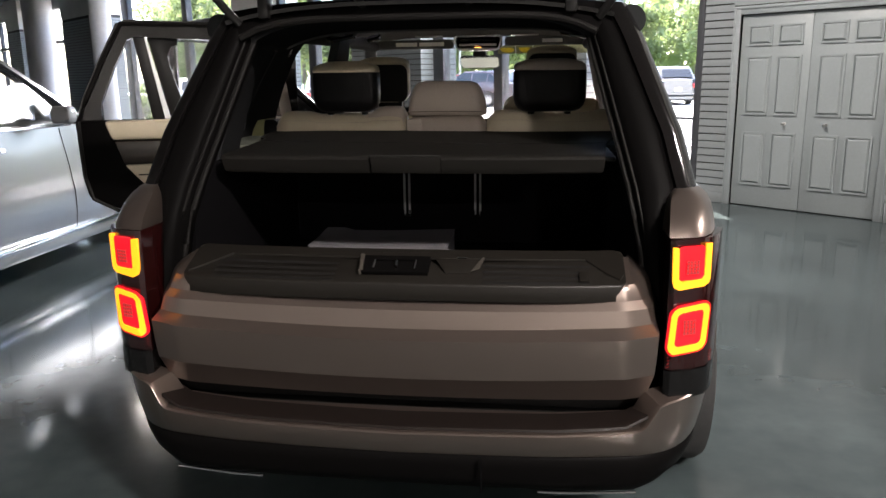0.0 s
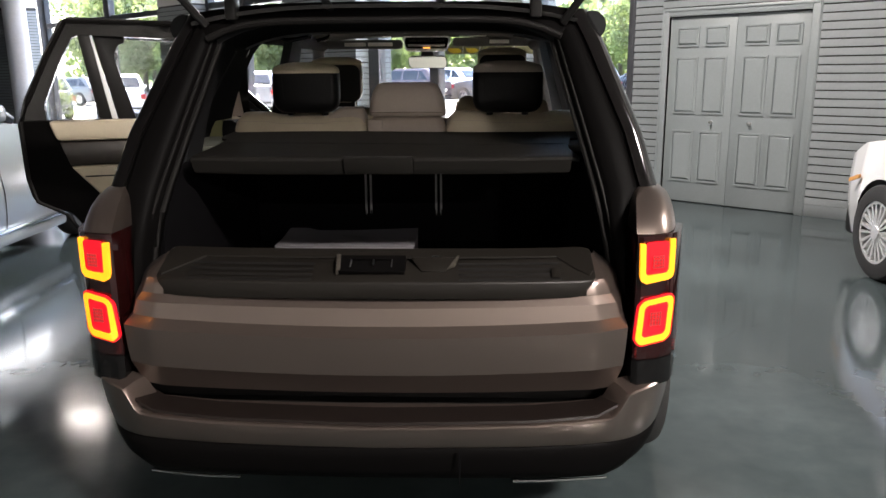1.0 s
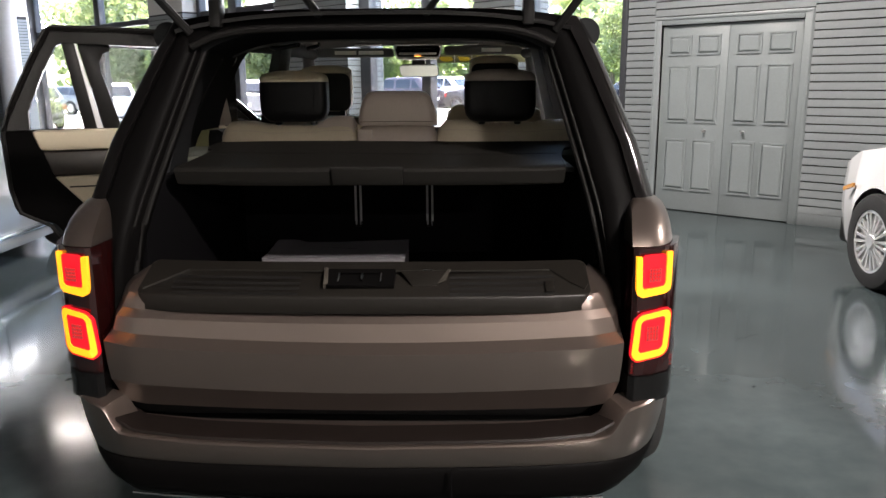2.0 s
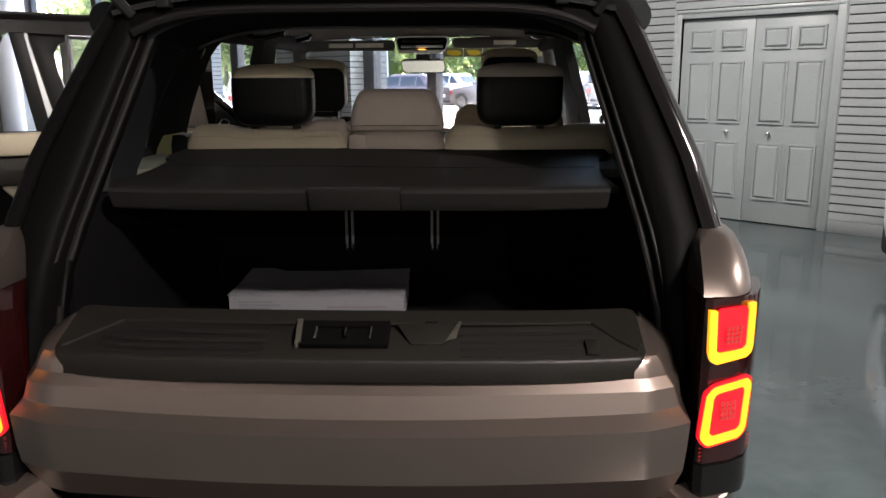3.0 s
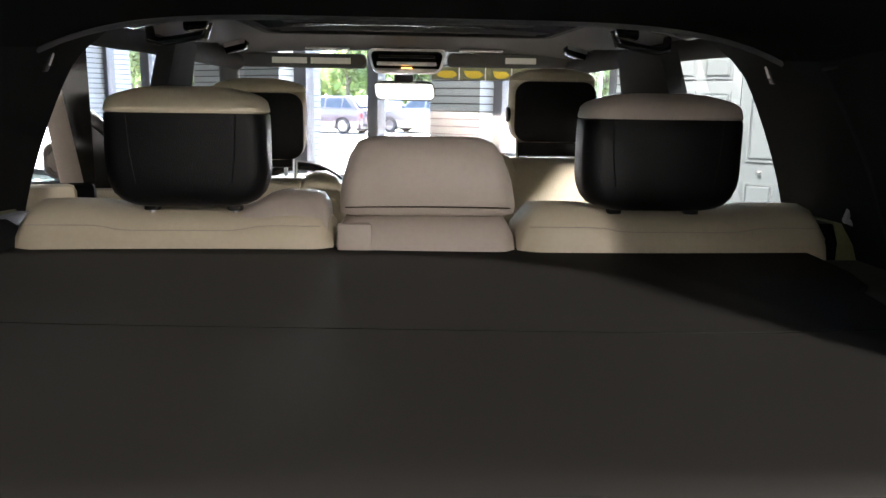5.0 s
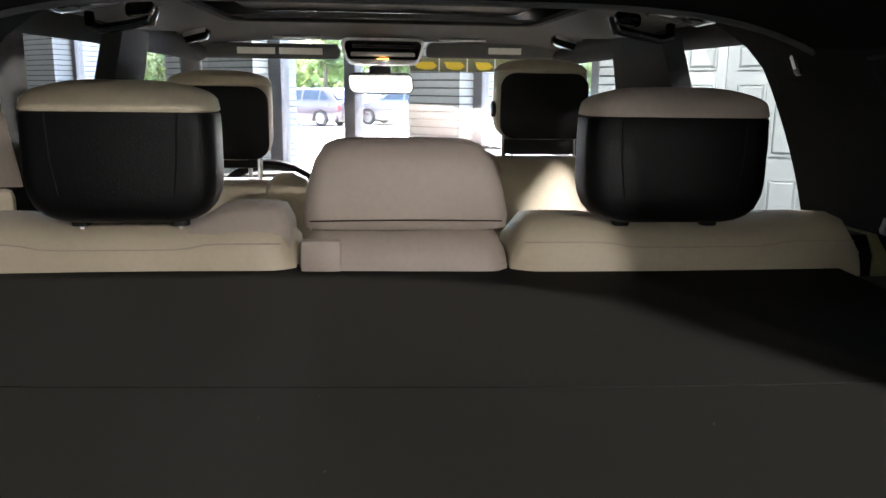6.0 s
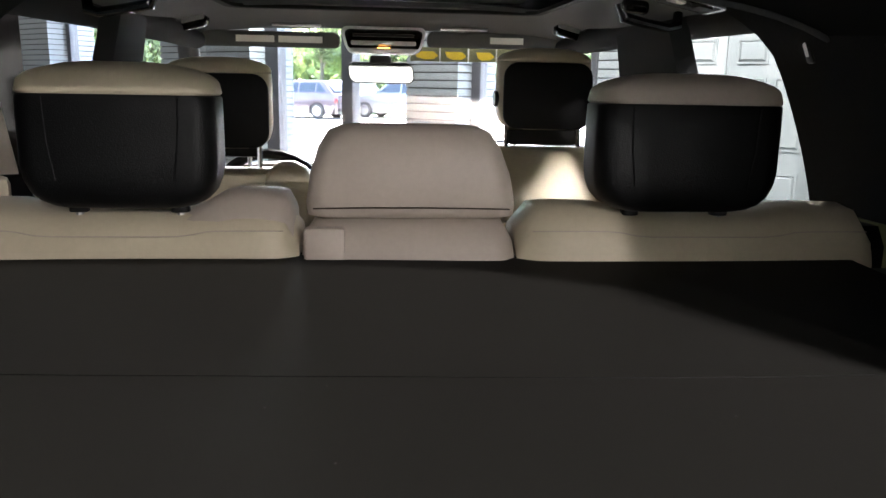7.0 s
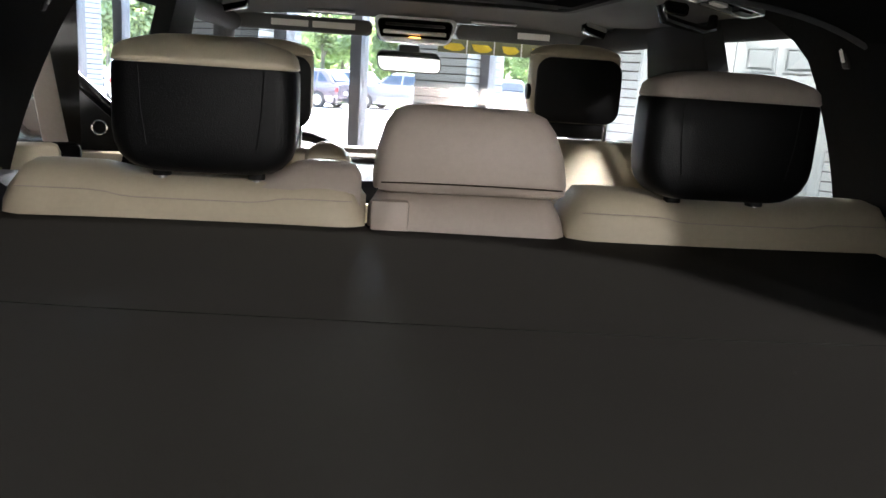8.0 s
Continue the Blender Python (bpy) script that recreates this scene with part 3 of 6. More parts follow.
# raised rim along the back, running forward at both ends with a slanting edge
rim = [(-0.50, 0.018), (0.522, 0.017), (0.573, -0.040), (0.610, -0.070), (0.621, -0.050), (0.620, 0.030), (0.603, 0.054), (-0.603, 0.054), (-0.620, 0.030), (-0.621, -0.050), (-0.610, -0.070), (-0.573, -0.040)]
part("back_rim", prism(split_edges(rim, 0.05), 0.006, to=lambda a, b, c: top_at(a, b, c + 0.0015)), GREYPLASTIC, sillp)
for s in (-1, 1):
    for b in (-0.009, -0.033, -0.055, -0.076):
        for db in (-0.0028, 0.0028):
            g0, g1, gw = (0.242, 0.531, 0.0009) if s > 0 else (0.170, 0.531, 0.0005)
            ga, gb = sorted((s * g0, s * g1))
            part("groove", prism(split_edges([(ga, b + db - gw), (gb, b + db - gw), (gb, b + db + gw), (ga, b + db + gw)], 0.05), 0.002, to=top_at), BLACKPLASTIC, sillp)
# latch recess lies on the face: near-black stands in for its shade
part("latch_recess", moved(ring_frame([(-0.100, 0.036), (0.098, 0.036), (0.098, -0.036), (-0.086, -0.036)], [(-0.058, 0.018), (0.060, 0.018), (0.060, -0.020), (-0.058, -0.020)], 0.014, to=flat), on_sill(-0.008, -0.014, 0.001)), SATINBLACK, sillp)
part("latch_cheek", moved(prism([(-0.104, 0.040), (-0.092, 0.040), (-0.084, -0.034), (-0.096, -0.040)], 0.020, 0.002, to=flat), on_sill(-0.008, -0.014, 0.001)), PALEGREY, sillp)
part("latch_lip", moved(box(-0.088, 0.098, -0.040, -0.036, -0.003, 0.010, 0.001), on_sill(-0.008, -0.014)), SATINBLACK, sillp)
for gx in (-0.060, 0.058):
    part("well_edge", moved(box(gx, gx + 0.003, -0.020, 0.018, -0.004, 0.0085, 0.001), on_sill(-0.008, -0.014)), SATIN, sillp)
# flat plate, no hole: the well's deep shade is put into its colour
part("latch_well_shade", moved(prism(rounded(0.122, 0.042, 0.004), 0.004, to=flat), on_sill(-0.007, -0.015, -0.0005)), SATINBLACK, sillp)
part("end_square", moved(box(0.502, 0.526, -0.021, 0.021, -0.002, 0.0018, 0.0005), on_sill(0, -0.044)), GREYPLASTIC, sillp)
part("striker", moved(tube([(0.0, -0.012, -0.006), (0.0, -0.010, 0.012), (0.0, 0.004, 0.015), (0.0, 0.010, 0.0)], 0.0045, 8), on_sill(0.0, -0.016)), CHROME, sillp)
part("grip_recess", moved(prism([(-0.066, 0.030), (0.066, 0.030), (0.036, -0.030), (-0.032, -0.030)], 0.004, 0.0015, to=flat), on_sill(0.170, -0.012, 0.0) @ pose(0, 0, 0, 5)), GREYPLASTIC, sillp)
# paler plastic puts the scoop's highlight on its right wall
part("grip_highlight", moved(prism([(0.040, -0.028), (0.068, 0.030), (0.074, 0.030), (0.062, -0.020)], 0.004, 0.001, to=flat), on_sill(0.170, -0.012, 0.0) @ pose(0, 0, 0, 0, -8)), PALEGREY, sillp)
part("grip_slot", moved(box(-0.018, 0.010, -0.002, 0.002, 0.0, 0.006, 0.001), on_sill(0.183, 0.020)), CHROME, sillp)

# rear bumper, from the middle round to the wheel arch
BPLAN = [(0.0, -0.183), (0.15, -0.182), (0.30, -0.179), (0.45, -0.173), (0.58, -0.163), (0.64, -0.155), (0.672, -0.149), (0.684, -0.1455), (0.695, -0.142), (0.705, -0.138), (0.715, -0.134), (0.735, -0.124),
         (0.76, -0.108), (0.79, -0.082), (0.82, -0.045), (0.845, 0.0), (0.866, 0.05), (0.888, 0.13), (0.91, 0.25), (0.93, 0.40), (0.945, 0.545)]
BTOP = [(0.0, 0.541), (0.45, 0.549), (0.64, 0.561), (0.672, 0.566), (0.684, 0.578), (0.695, 0.597), (0.705, 0.616), (0.715, 0.630), (0.735, 0.637), (0.79, 0.644), (0.845, 0.648), (0.92, 0.650)]
BLINE = [(0.0, 0.466), (0.45, 0.471), (0.70, 0.477), (0.80, 0.480), (0.92, 0.485)]


def bumper_column(i, rows):
    sgn = -1 if i < 0 else 1
    k = abs(i)
    x, y = BPLAN[k]
    a, b = BPLAN[max(0, k - 1)], BPLAN[min(len(BPLAN) - 1, k + 1)]
    t = Vector((b[0] - a[0], b[1] - a[1])).normalized()
    nx, ny = (t.y, -t.x)
    if k == 0:
        nx, ny = 0.0, -1.0
    lean = min(1.0, max(0.0, (x - 0.68) / 0.12))
    return [(sgn * (x + 0.012 * min(1.0, max(0.0, (x - 0.66) / 0.1)) - nx * (ins + lean * 0.8 * max(0.0, 0.54 - z) ** 2)), y - ny * (ins + lean * 0.8 * max(0.0, 0.54 - z) ** 2), z) for ins, z in rows(x)]


def bumper_rows(x):
    top, line = interp(BTOP, x), interp(BLINE, x)
    ins = interp([(0, 0.15), (0.65, 0.12), (0.69, 0.095), (0.72, 0.085), (0.80, 0.07), (0.95, 0.05)], x)
    return [(ins, top + 0.010), (ins * 0.5, top + 0.006), (0.016, top), (0.006, top - 0.001), (0.0015, top - 0.005), (0.005, top - 0.022), (0.015, (top + line) / 2 - 0.008), (0.028, line + 0.006), (0.032, line)]


def valance_rows(x):
    line = interp(BLINE, x)
    up = 0.10 * max(0.0, x - 0.66)
    return [(0.036, line - 0.003), (0.030, line - 0.010), (0.031, 0.435 + up * 0.6), (0.038, 0.395 + up * 0.8), (0.06, 0.358 + up * 0.9), (0.11, 0.338 + up), (0.17, 0.334 + up)]


def bumper_sheet(rows):
    nb = len(BPLAN)
    bm = bmesh.new()
    cols = [[bm.verts.new(q) for q in bumper_column(i, rows)] for i in list(range(-(nb - 1), 0)) + list(range(0, nb))]
    for a, b in zip(cols, cols[1:]):
        for j in range(len(a) - 1):
            bm.faces.new((a[j], b[j], b[j + 1], a[j + 1]))
    return thicken(bm, 0.012, (0, 1, 0))


bump = part("rear_bumper", bumper_sheet(bumper_rows), PAINT, suv, "bronze-silver bumper with a load step and a black lower valance", angle=33)
part("lower_valance", bumper_sheet(valance_rows), SATINBLACK, bump, "black lower bumper valance", angle=50)
part("step_pad", thicken(grid(lambda v, k: (v * 0.69, interp(BPLAN, abs(v) * 0.69) + (0.017, 0.020, 0.055, 0.11)[k], interp(BTOP, abs(v) * 0.69) + (0.001, 0.0085, 0.012, 0.014)[k]), lin(-1, 1, 25), range(4)), 0.004), STEPMAT, bump, "dark load step")
part("step_liner", box(-0.69, 0.69, -0.07, 0.03, 0.50, 0.548, 0.01), BLACKPLASTIC, bump)
part("tow_cover_line", box(0.245, 0.249, -0.177, -0.168, 0.37, 0.475, 0.001), CARPET, bump)
for s in (-1, 1):
    part("exhaust_trim", tube([(s * x, -0.126 + 0.05 * x * x, 0.350 + 0.05 * max(0, x - 0.5)) for x in lin(0.40, 0.67, 7)], 0.0045, 6), CHROME, bump)

# tail lamps
def skew(poly):
    """Leans the lower ring: its foot reaches further inboard."""
    return [(a + 0.07 * (b - 0.83), b + 0.10 * a) for a, b in poly]


for s in (-1, 1):
    lampo = part("tail_lamp", loft([[(s * x, y, z) for x, y in ((0.728, -0.02), (0.732, -0.078), (0.745, -0.088), (0.80, -0.070), (0.845, -0.040), (0.872, 0.01), (0.896, 0.09), (0.87, 0.12), (0.73, 0.06))]
                                    for z in (0.715, 0.73, 0.90, 1.06, 1.072)]), LAMPBODY, suv, "smoked red tail lamp with glowing amber rings")

    def on_lamp(a, b, c, s=s):
        x = 0.790 + a
        y = interp([(0.732, -0.078), (0.745, -0.088), (0.80, -0.070), (0.845, -0.040), (0.872, 0.01), (0.896, 0.09)], x) - 0.008 - c
        return (s * x, y, b)
    o = skew(rounded(0.104, 0.128, 0.022, 6, 0, 0.830))
    i = skew(rounded(0.073, 0.094, 0.013, 6, 0, 0.832))
    part("lamp_ring", ring_frame(o, i, 0.014, to=on_lamp), LAMPRING, lampo, "glowing amber light ring")
    part("lamp_core", prism(skew(rounded(0.071, 0.092, 0.012, 6, 0, 0.832)), 0.008, to=on_lamp), LAMPRED, lampo)
    for gx in range(4):
        for gz in range(4):
            part("reflector_cell", prism(rounded(0.0068, 0.0085, 0.002, 2, -0.0135 + 0.009 * gx, 0.8205 + 0.0105 * gz), 0.004, to=lambda a, b, c: on_lamp(a, b, c + 0.007)), LAMPGRID, lampo)
            part("reflector_cell", prism(rounded(0.0068, 0.0075, 0.002, 2, -0.0135 + 0.009 * gx, 0.9845 + 0.0095 * gz), 0.004, to=lambda a, b, c: on_lamp(a, b, c + 0.007)), LAMPGRID, lampo)
    u = [(-0.053, 1.050), (-0.051, 0.960), (-0.047, 0.946), (-0.034, 0.939), (0.034, 0.945), (0.047, 0.953), (0.051, 0.967), (0.051, 1.057), (0.034, 1.057), (0.034, 0.976), (0.026, 0.966), (-0.028, 0.960), (-0.036, 0.968), (-0.039, 1.050)]
    part("lamp_ring", prism(u, 0.014, to=on_lamp), LAMPRING, lampo, "glowing amber light ring")
    part("lamp_core", prism(rounded(0.070, 0.090, 0.010, 6, -0.003, 1.009), 0.008, to=on_lamp), LAMPRED, lampo)
    part("halo_ring", ring_frame(skew(rounded(0.114, 0.138, 0.026, 6, 0, 0.830)), skew(rounded(0.1045, 0.1285, 0.022, 6, 0, 0.830)), 0.010, to=on_lamp), LAMPRED, lampo)
    for zl in (0.7505, 0.742, 0.733, 0.724):
        part("lens_line", prism([(-0.055, zl - 0.0015), (0.075, zl - 0.0015), (0.075, zl + 0.0015), (-0.055, zl + 0.0015)], 0.006, to=on_lamp), LAMPGLASSRED, lampo)
    part("lower_trim", loft([[(s * x, y, z) for x, y in ((0.722, 0.02), (0.730, -0.082), (0.745, -0.094), (0.80, -0.076), (0.845, -0.044), (0.873, 0.01), (0.895, 0.09), (0.87, 0.11), (0.75, 0.06))] for z in (0.634, 0.642, 0.705, 0.712)]), GLOSSBLACK, lampo)

# raised upper tailgate
TG = pose(0, 0.40, 1.815, -112)
upg = part("upper_tailgate", moved(ring_frame([(-0.62, 0.0), (0.62, 0.0), (0.74, -0.62), (-0.74, -0.62)], [(-0.52, -0.075), (0.52, -0.075), (0.62, -0.52), (-0.62, -0.52)], 0.07), TG), GATETRIM, suv, "raised upper tailgate with a dark glazed panel")
part("tailgate_glass", moved(prism([(-0.54, -0.06), (0.54, -0.06), (0.64, -0.54), (-0.64, -0.54)], 0.006), TG), GLASS, upg)
for s in (-1, 1):
    st = part("gas_strut", tube([(s * 0.555, 0.32, 1.655), (s * 0.66, 0.24, 1.80)], 0.013, 8), BLACKPLASTIC, suv)
    part("strut_rod", tube([(s * 0.66, 0.24, 1.80), (s * 0.70, 0.05, 1.93)], 0.006, 8), CHROME, st)
    part("gate_hinge", tube([(s * 0.155, 0.36, 1.690), (s * 0.185, 0.335, 1.735), (s * 0.235, 0.34, 1.80)], [0.014, 0.012, 0.012], 8), BLACKPLASTIC, upg)
    part("gate_bracket", box(*sorted((s * 0.455, s * 0.49)), 0.30, 0.36, 1.67, 1.80, 0.008), BLACKPLASTIC, upg)


# wheels
def wheel(parent, x, y, s, r=WHEEL_R, w=0.265, spokes=10, rimmat=None):
    prof = [(0.66, -0.5), (0.80, -0.52), (0.96, -0.46), (1.0, -0.36), (1.0, 0.36), (0.96, 0.46), (0.80, 0.52), (0.66, 0.5)]
    nseg = 40
    bm = bmesh.new()
    rows = [[bm.verts.new((x + q * w, y + p * r * math.cos(2 * math.pi * i / nseg), r + p * r * math.sin(2 * math.pi * i / nseg))) for p, q in prof] for i in range(nseg)]
    for i in range(nseg):
        a, b = rows[i], rows[(i + 1) % nseg]
        for j in range(len(prof)):
            k = (j + 1) % len(prof)
            bm.faces.new((a[j], b[j], b[k], a[k]))
    ty = part("wheel", bm, TYRE, parent)
    rim = bmesh.new()
    join(rim, ring_frame([(0.67 * r * math.cos(2 * math.pi * i / 40), 0.67 * r * math.sin(2 * math.pi * i / 40)) for i in range(40)],
                         [(0.60 * r * math.cos(2 * math.pi * i / 40), 0.60 * r * math.sin(2 * math.pi * i / 40)) for i in range(40)], w * 0.95,
                         to=lambda a, b, c: (x + c, y + a, r + b)))
    for i in range(spokes):
        t = 2 * math.pi * i / spokes
        for dt in (-0.14, 0.14):
            p = [(0.10 * r, -0.022 * r), (0.62 * r, -0.03 * r), (0.62 * r, 0.03 * r), (0.10 * r, 0.022 * r)]
            c0, s0 = math.cos(t + dt), math.sin(t + dt)
            join(rim, prism([(a * c0 - b * s0, a * s0 + b * c0) for a, b in p], 0.03, to=lambda a, b, c: (x + s * w * 0.40 + c, y + a, r + b)))
    join(rim, prism([(0.14 * r * math.cos(2 * math.pi * i / 16), 0.14 * r * math.sin(2 * math.pi * i / 16)) for i in range(16)], 0.05, to=lambda a, b, c: (x + s * w * 0.40 + c, y + a, r + b)))
    part("rim", rim, rimmat or SATIN, ty)
    part("brake_disc", prism([(0.5 * r * math.cos(2 * math.pi * i / 24), 0.5 * r * math.sin(2 * math.pi * i / 24)) for i in range(24)], 0.03, to=lambda a, b, c: (x + c, y + a, r + b)), SATIN, ty)
    return ty


for a in AXLES:
    for s in (-1, 1):
        wheel(suv, s * 0.888, a, s)
        part("wheel_arch", loft([[(s * xx, a + rr * math.cos(t), WHEEL_R + rr * math.sin(t)) for t in lin(-0.35, math.pi + 0.35, 16)] for xx, rr in ((0.93, 0.425), (0.62, 0.425), (0.62, 0.44), (0.93, 0.44), (0.93, 0.425))], cap=False, closed=False), BLACKPLASTIC, suv)

# open rear door on the far side
TH = radians(66)
HINGE, UDIR, NDIR = Vector((-0.89, 1.85, 0)), Vector((-math.sin(TH), -math.cos(TH), 0)), Vector((math.cos(TH), -math.sin(TH), 0))


def ond(u, z, c):
    return HINGE + UDIR * u + NDIR * c + Vector((0, 0, z))


def ondc(c0):
    return lambda a, b, c: ond(a, b, c + c0)


lower = [(0.0, 0.38), (0.66, 0.38), (0.74, 0.56), (0.82, 0.76), (0.88, 0.855), (1.00, 0.895), (1.04, 0.93), (1.06, 1.03), (1.067, 1.30), (0.0, 1.30)]
odoor = part("open_rear_door", prism(lower, 0.11, 0.018, 2, to=ondc(0)), SATINBLACK, suv, "open rear door with cream and dark trim")
part("window_frame", ring_frame([(0.0, 1.285), (1.066, 1.285), (1.03, 1.40), (0.93, 1.60), (0.845, 1.755), (0.80, 1.775), (0.40, 1.765), (0.0, 1.75)],
                                [(0.07, 1.29), (0.945, 1.29), (0.945, 1.38), (0.87, 1.55), (0.80, 1.68), (0.765, 1.695), (0.40, 1.68), (0.07, 1.67)], 0.07, to=ondc(-0.01)), GLOSSBLACK, odoor)
part("window_divider", prism([(0.712, 1.285), (0.655, 1.285), (0.722, 1.70), (0.775, 1.70)], 0.05, 0.006, to=ondc(-0.01)), BLACKPLASTIC, odoor)
# bright metal strip stands in for the lit line between the posts
part("gap_line", prism([(0.655, 1.286), (0.628, 1.286), (0.712, 1.69), (0.722, 1.69)], 0.03, to=ondc(-0.012)), TRIMCHROME, odoor, "bright strip in the gap between the window posts")
part("blind_post", prism([(0.626, 1.285), (0.545, 1.285), (0.578, 1.42), (0.615, 1.56), (0.620, 1.61), (0.600, 1.65), (0.57, 1.66), (0.57, 1.70), (0.711, 1.70)], 0.04, 0.006, to=ondc(-0.02)), BLACKPLASTIC, odoor)
part("door_glass", prism([(0.06, 1.28), (0.95, 1.28), (0.95, 1.39), (0.79, 1.69), (0.06, 1.68)], 0.004, to=ondc(-0.02)), GLASS, odoor).visible_shadow = False
part("top_roll", prism([(0.05, 1.205), (0.905, 1.205), (0.935, 1.30), (0.05, 1.30)], 0.07, 0.02, to=ondc(0.06)), LEATHER, odoor, "cream leather door top")
part("veneer_band", prism([(0.05, 1.09), (0.86, 1.09), (0.895, 1.20), (0.05, 1.20)], 0.03, 0.006, to=ondc(0.06)), WOOD, odoor)
part("door_pocket", prism([(0.05, 0.86), (0.72, 0.92), (0.86, 1.085), (0.05, 1.085)], 0.05, 0.015, to=ondc(0.065)), LEATHER, odoor, "cream leather armrest panel")
part("pocket_seam", tube([ond(0.08, 1.03, 0.09), ond(0.80, 1.035, 0.09)], 0.004, 6), BLACKPLASTIC, odoor)
part("lower_trim", prism([(0.05, 0.44), (0.60, 0.44), (0.70, 0.86), (0.70, 0.90), (0.05, 0.85)], 0.04, 0.01, to=ondc(0.06)), BLACKPLASTIC, odoor)
part("door_seal", tube([ond(u, z, 0.05) for u, z in ((0.70, 0.44), (0.80, 0.68), (0.90, 0.85), (1.02, 0.92), (1.045, 1.03), (1.05, 1.30), (1.01, 1.40), (0.91, 1.60), (0.82, 1.755), (0.40, 1.75), (0.02, 1.735))], 0.010, 6), RUBBER, odoor)
# sill and jamb of the open doorway
part("door_jamb", box(-0.93, -0.80, 0.70, 1.80, 0.30, 0.42, 0.015), BLACKPLASTIC, suv)


# open front door on the same side
TF = radians(78)
HINGEF, UF, NF = Vector((-0.90, 2.85, 0)), Vector((-math.sin(TF), -math.cos(TF), 0)), Vector((math.cos(TF), -math.sin(TF), 0))


def onf(c0):
    return lambda a, b, c: HINGEF + UF * a + NF * (c + c0) + Vector((0, 0, b))


fdoor = part("open_front_door", prism([(0.0, 0.36), (1.06, 0.36), (1.10, 0.60), (1.11, 1.165), (0.0, 1.165)], 0.10, 0.018, 2, to=onf(-0.05)), PAINT, suv, "open front door with cream trim and a black mirror corner")
part("window_frame", prism([(0.0, 1.15), (0.07, 1.15), (0.64, 1.68), (0.72, 1.71), (1.05, 1.725), (1.06, 1.15), (1.11, 1.15), (1.10, 1.79), (0.72, 1.785), (0.65, 1.76)], 0.06, 0.006, to=onf(-0.03)), GLOSSBLACK, fdoor)
part("mirror_corner", prism([(0.075, 1.165), (0.36, 1.165), (0.355, 1.42), (0.33, 1.40)], 0.04, 0.006, to=onf(-0.01)), BLACKPLASTIC, fdoor, "black mirror corner with a speaker")
part("speaker_ring", tube([onf(0.018)(0.26 + 0.026 * math.cos(q), 1.262 + 0.026 * math.sin(q), 0) for q in lin(0, 2 * math.pi, 21)], 0.004, 6, cap=False), CHROME, fdoor)
part("corner_strip", tube([onf(0.012)(0.365, 1.17, 0), onf(0.012)(0.358, 1.42, 0)], 0.006, 6), SATIN, fdoor)
part("door_glass", prism([(0.36, 1.15), (1.06, 1.15), (1.05, 1.73), (0.70, 1.71), (0.36, 1.41)], 0.004, to=onf(-0.02)), GLASS, fdoor).visible_shadow = False
part("top_roll", prism([(0.04, 1.09), (1.04, 1.09), (1.05, 1.175), (0.04, 1.175)], 0.06, 0.018, to=onf(0.03)), LEATHER, fdoor, "cream leather door top")
part("veneer_band", prism([(0.04, 0.99), (1.03, 0.99), (1.03, 1.085), (0.04, 1.085)], 0.03, 0.005, to=onf(0.05)), WOOD, fdoor)
part("door_pocket", prism([(0.04, 0.52), (0.98, 0.52), (1.02, 0.985), (0.04, 0.985)], 0.04, 0.012, to=onf(0.05)), LEATHER, fdoor)
em = part("door_mirror", prism(rounded(0.21, 0.15, 0.05, 6, 0.47, 1.27), 0.12, 0.03, 3, to=onf(-0.22)), PAINT, fdoor)
part("mirror_arm", prism(rounded(0.06, 0.05, 0.01, 4, 0.36, 1.19), 0.12, 0.008, to=onf(-0.12)), BLACKPLASTIC, em)
part("frame_trim", prism([(0.030, 1.30), (0.088, 1.30), (0.135, 1.655), (0.085, 1.665)], 0.012, 0.003, to=ondc(0.032)), LEATHERG, odoor, "taupe window pillar trim")

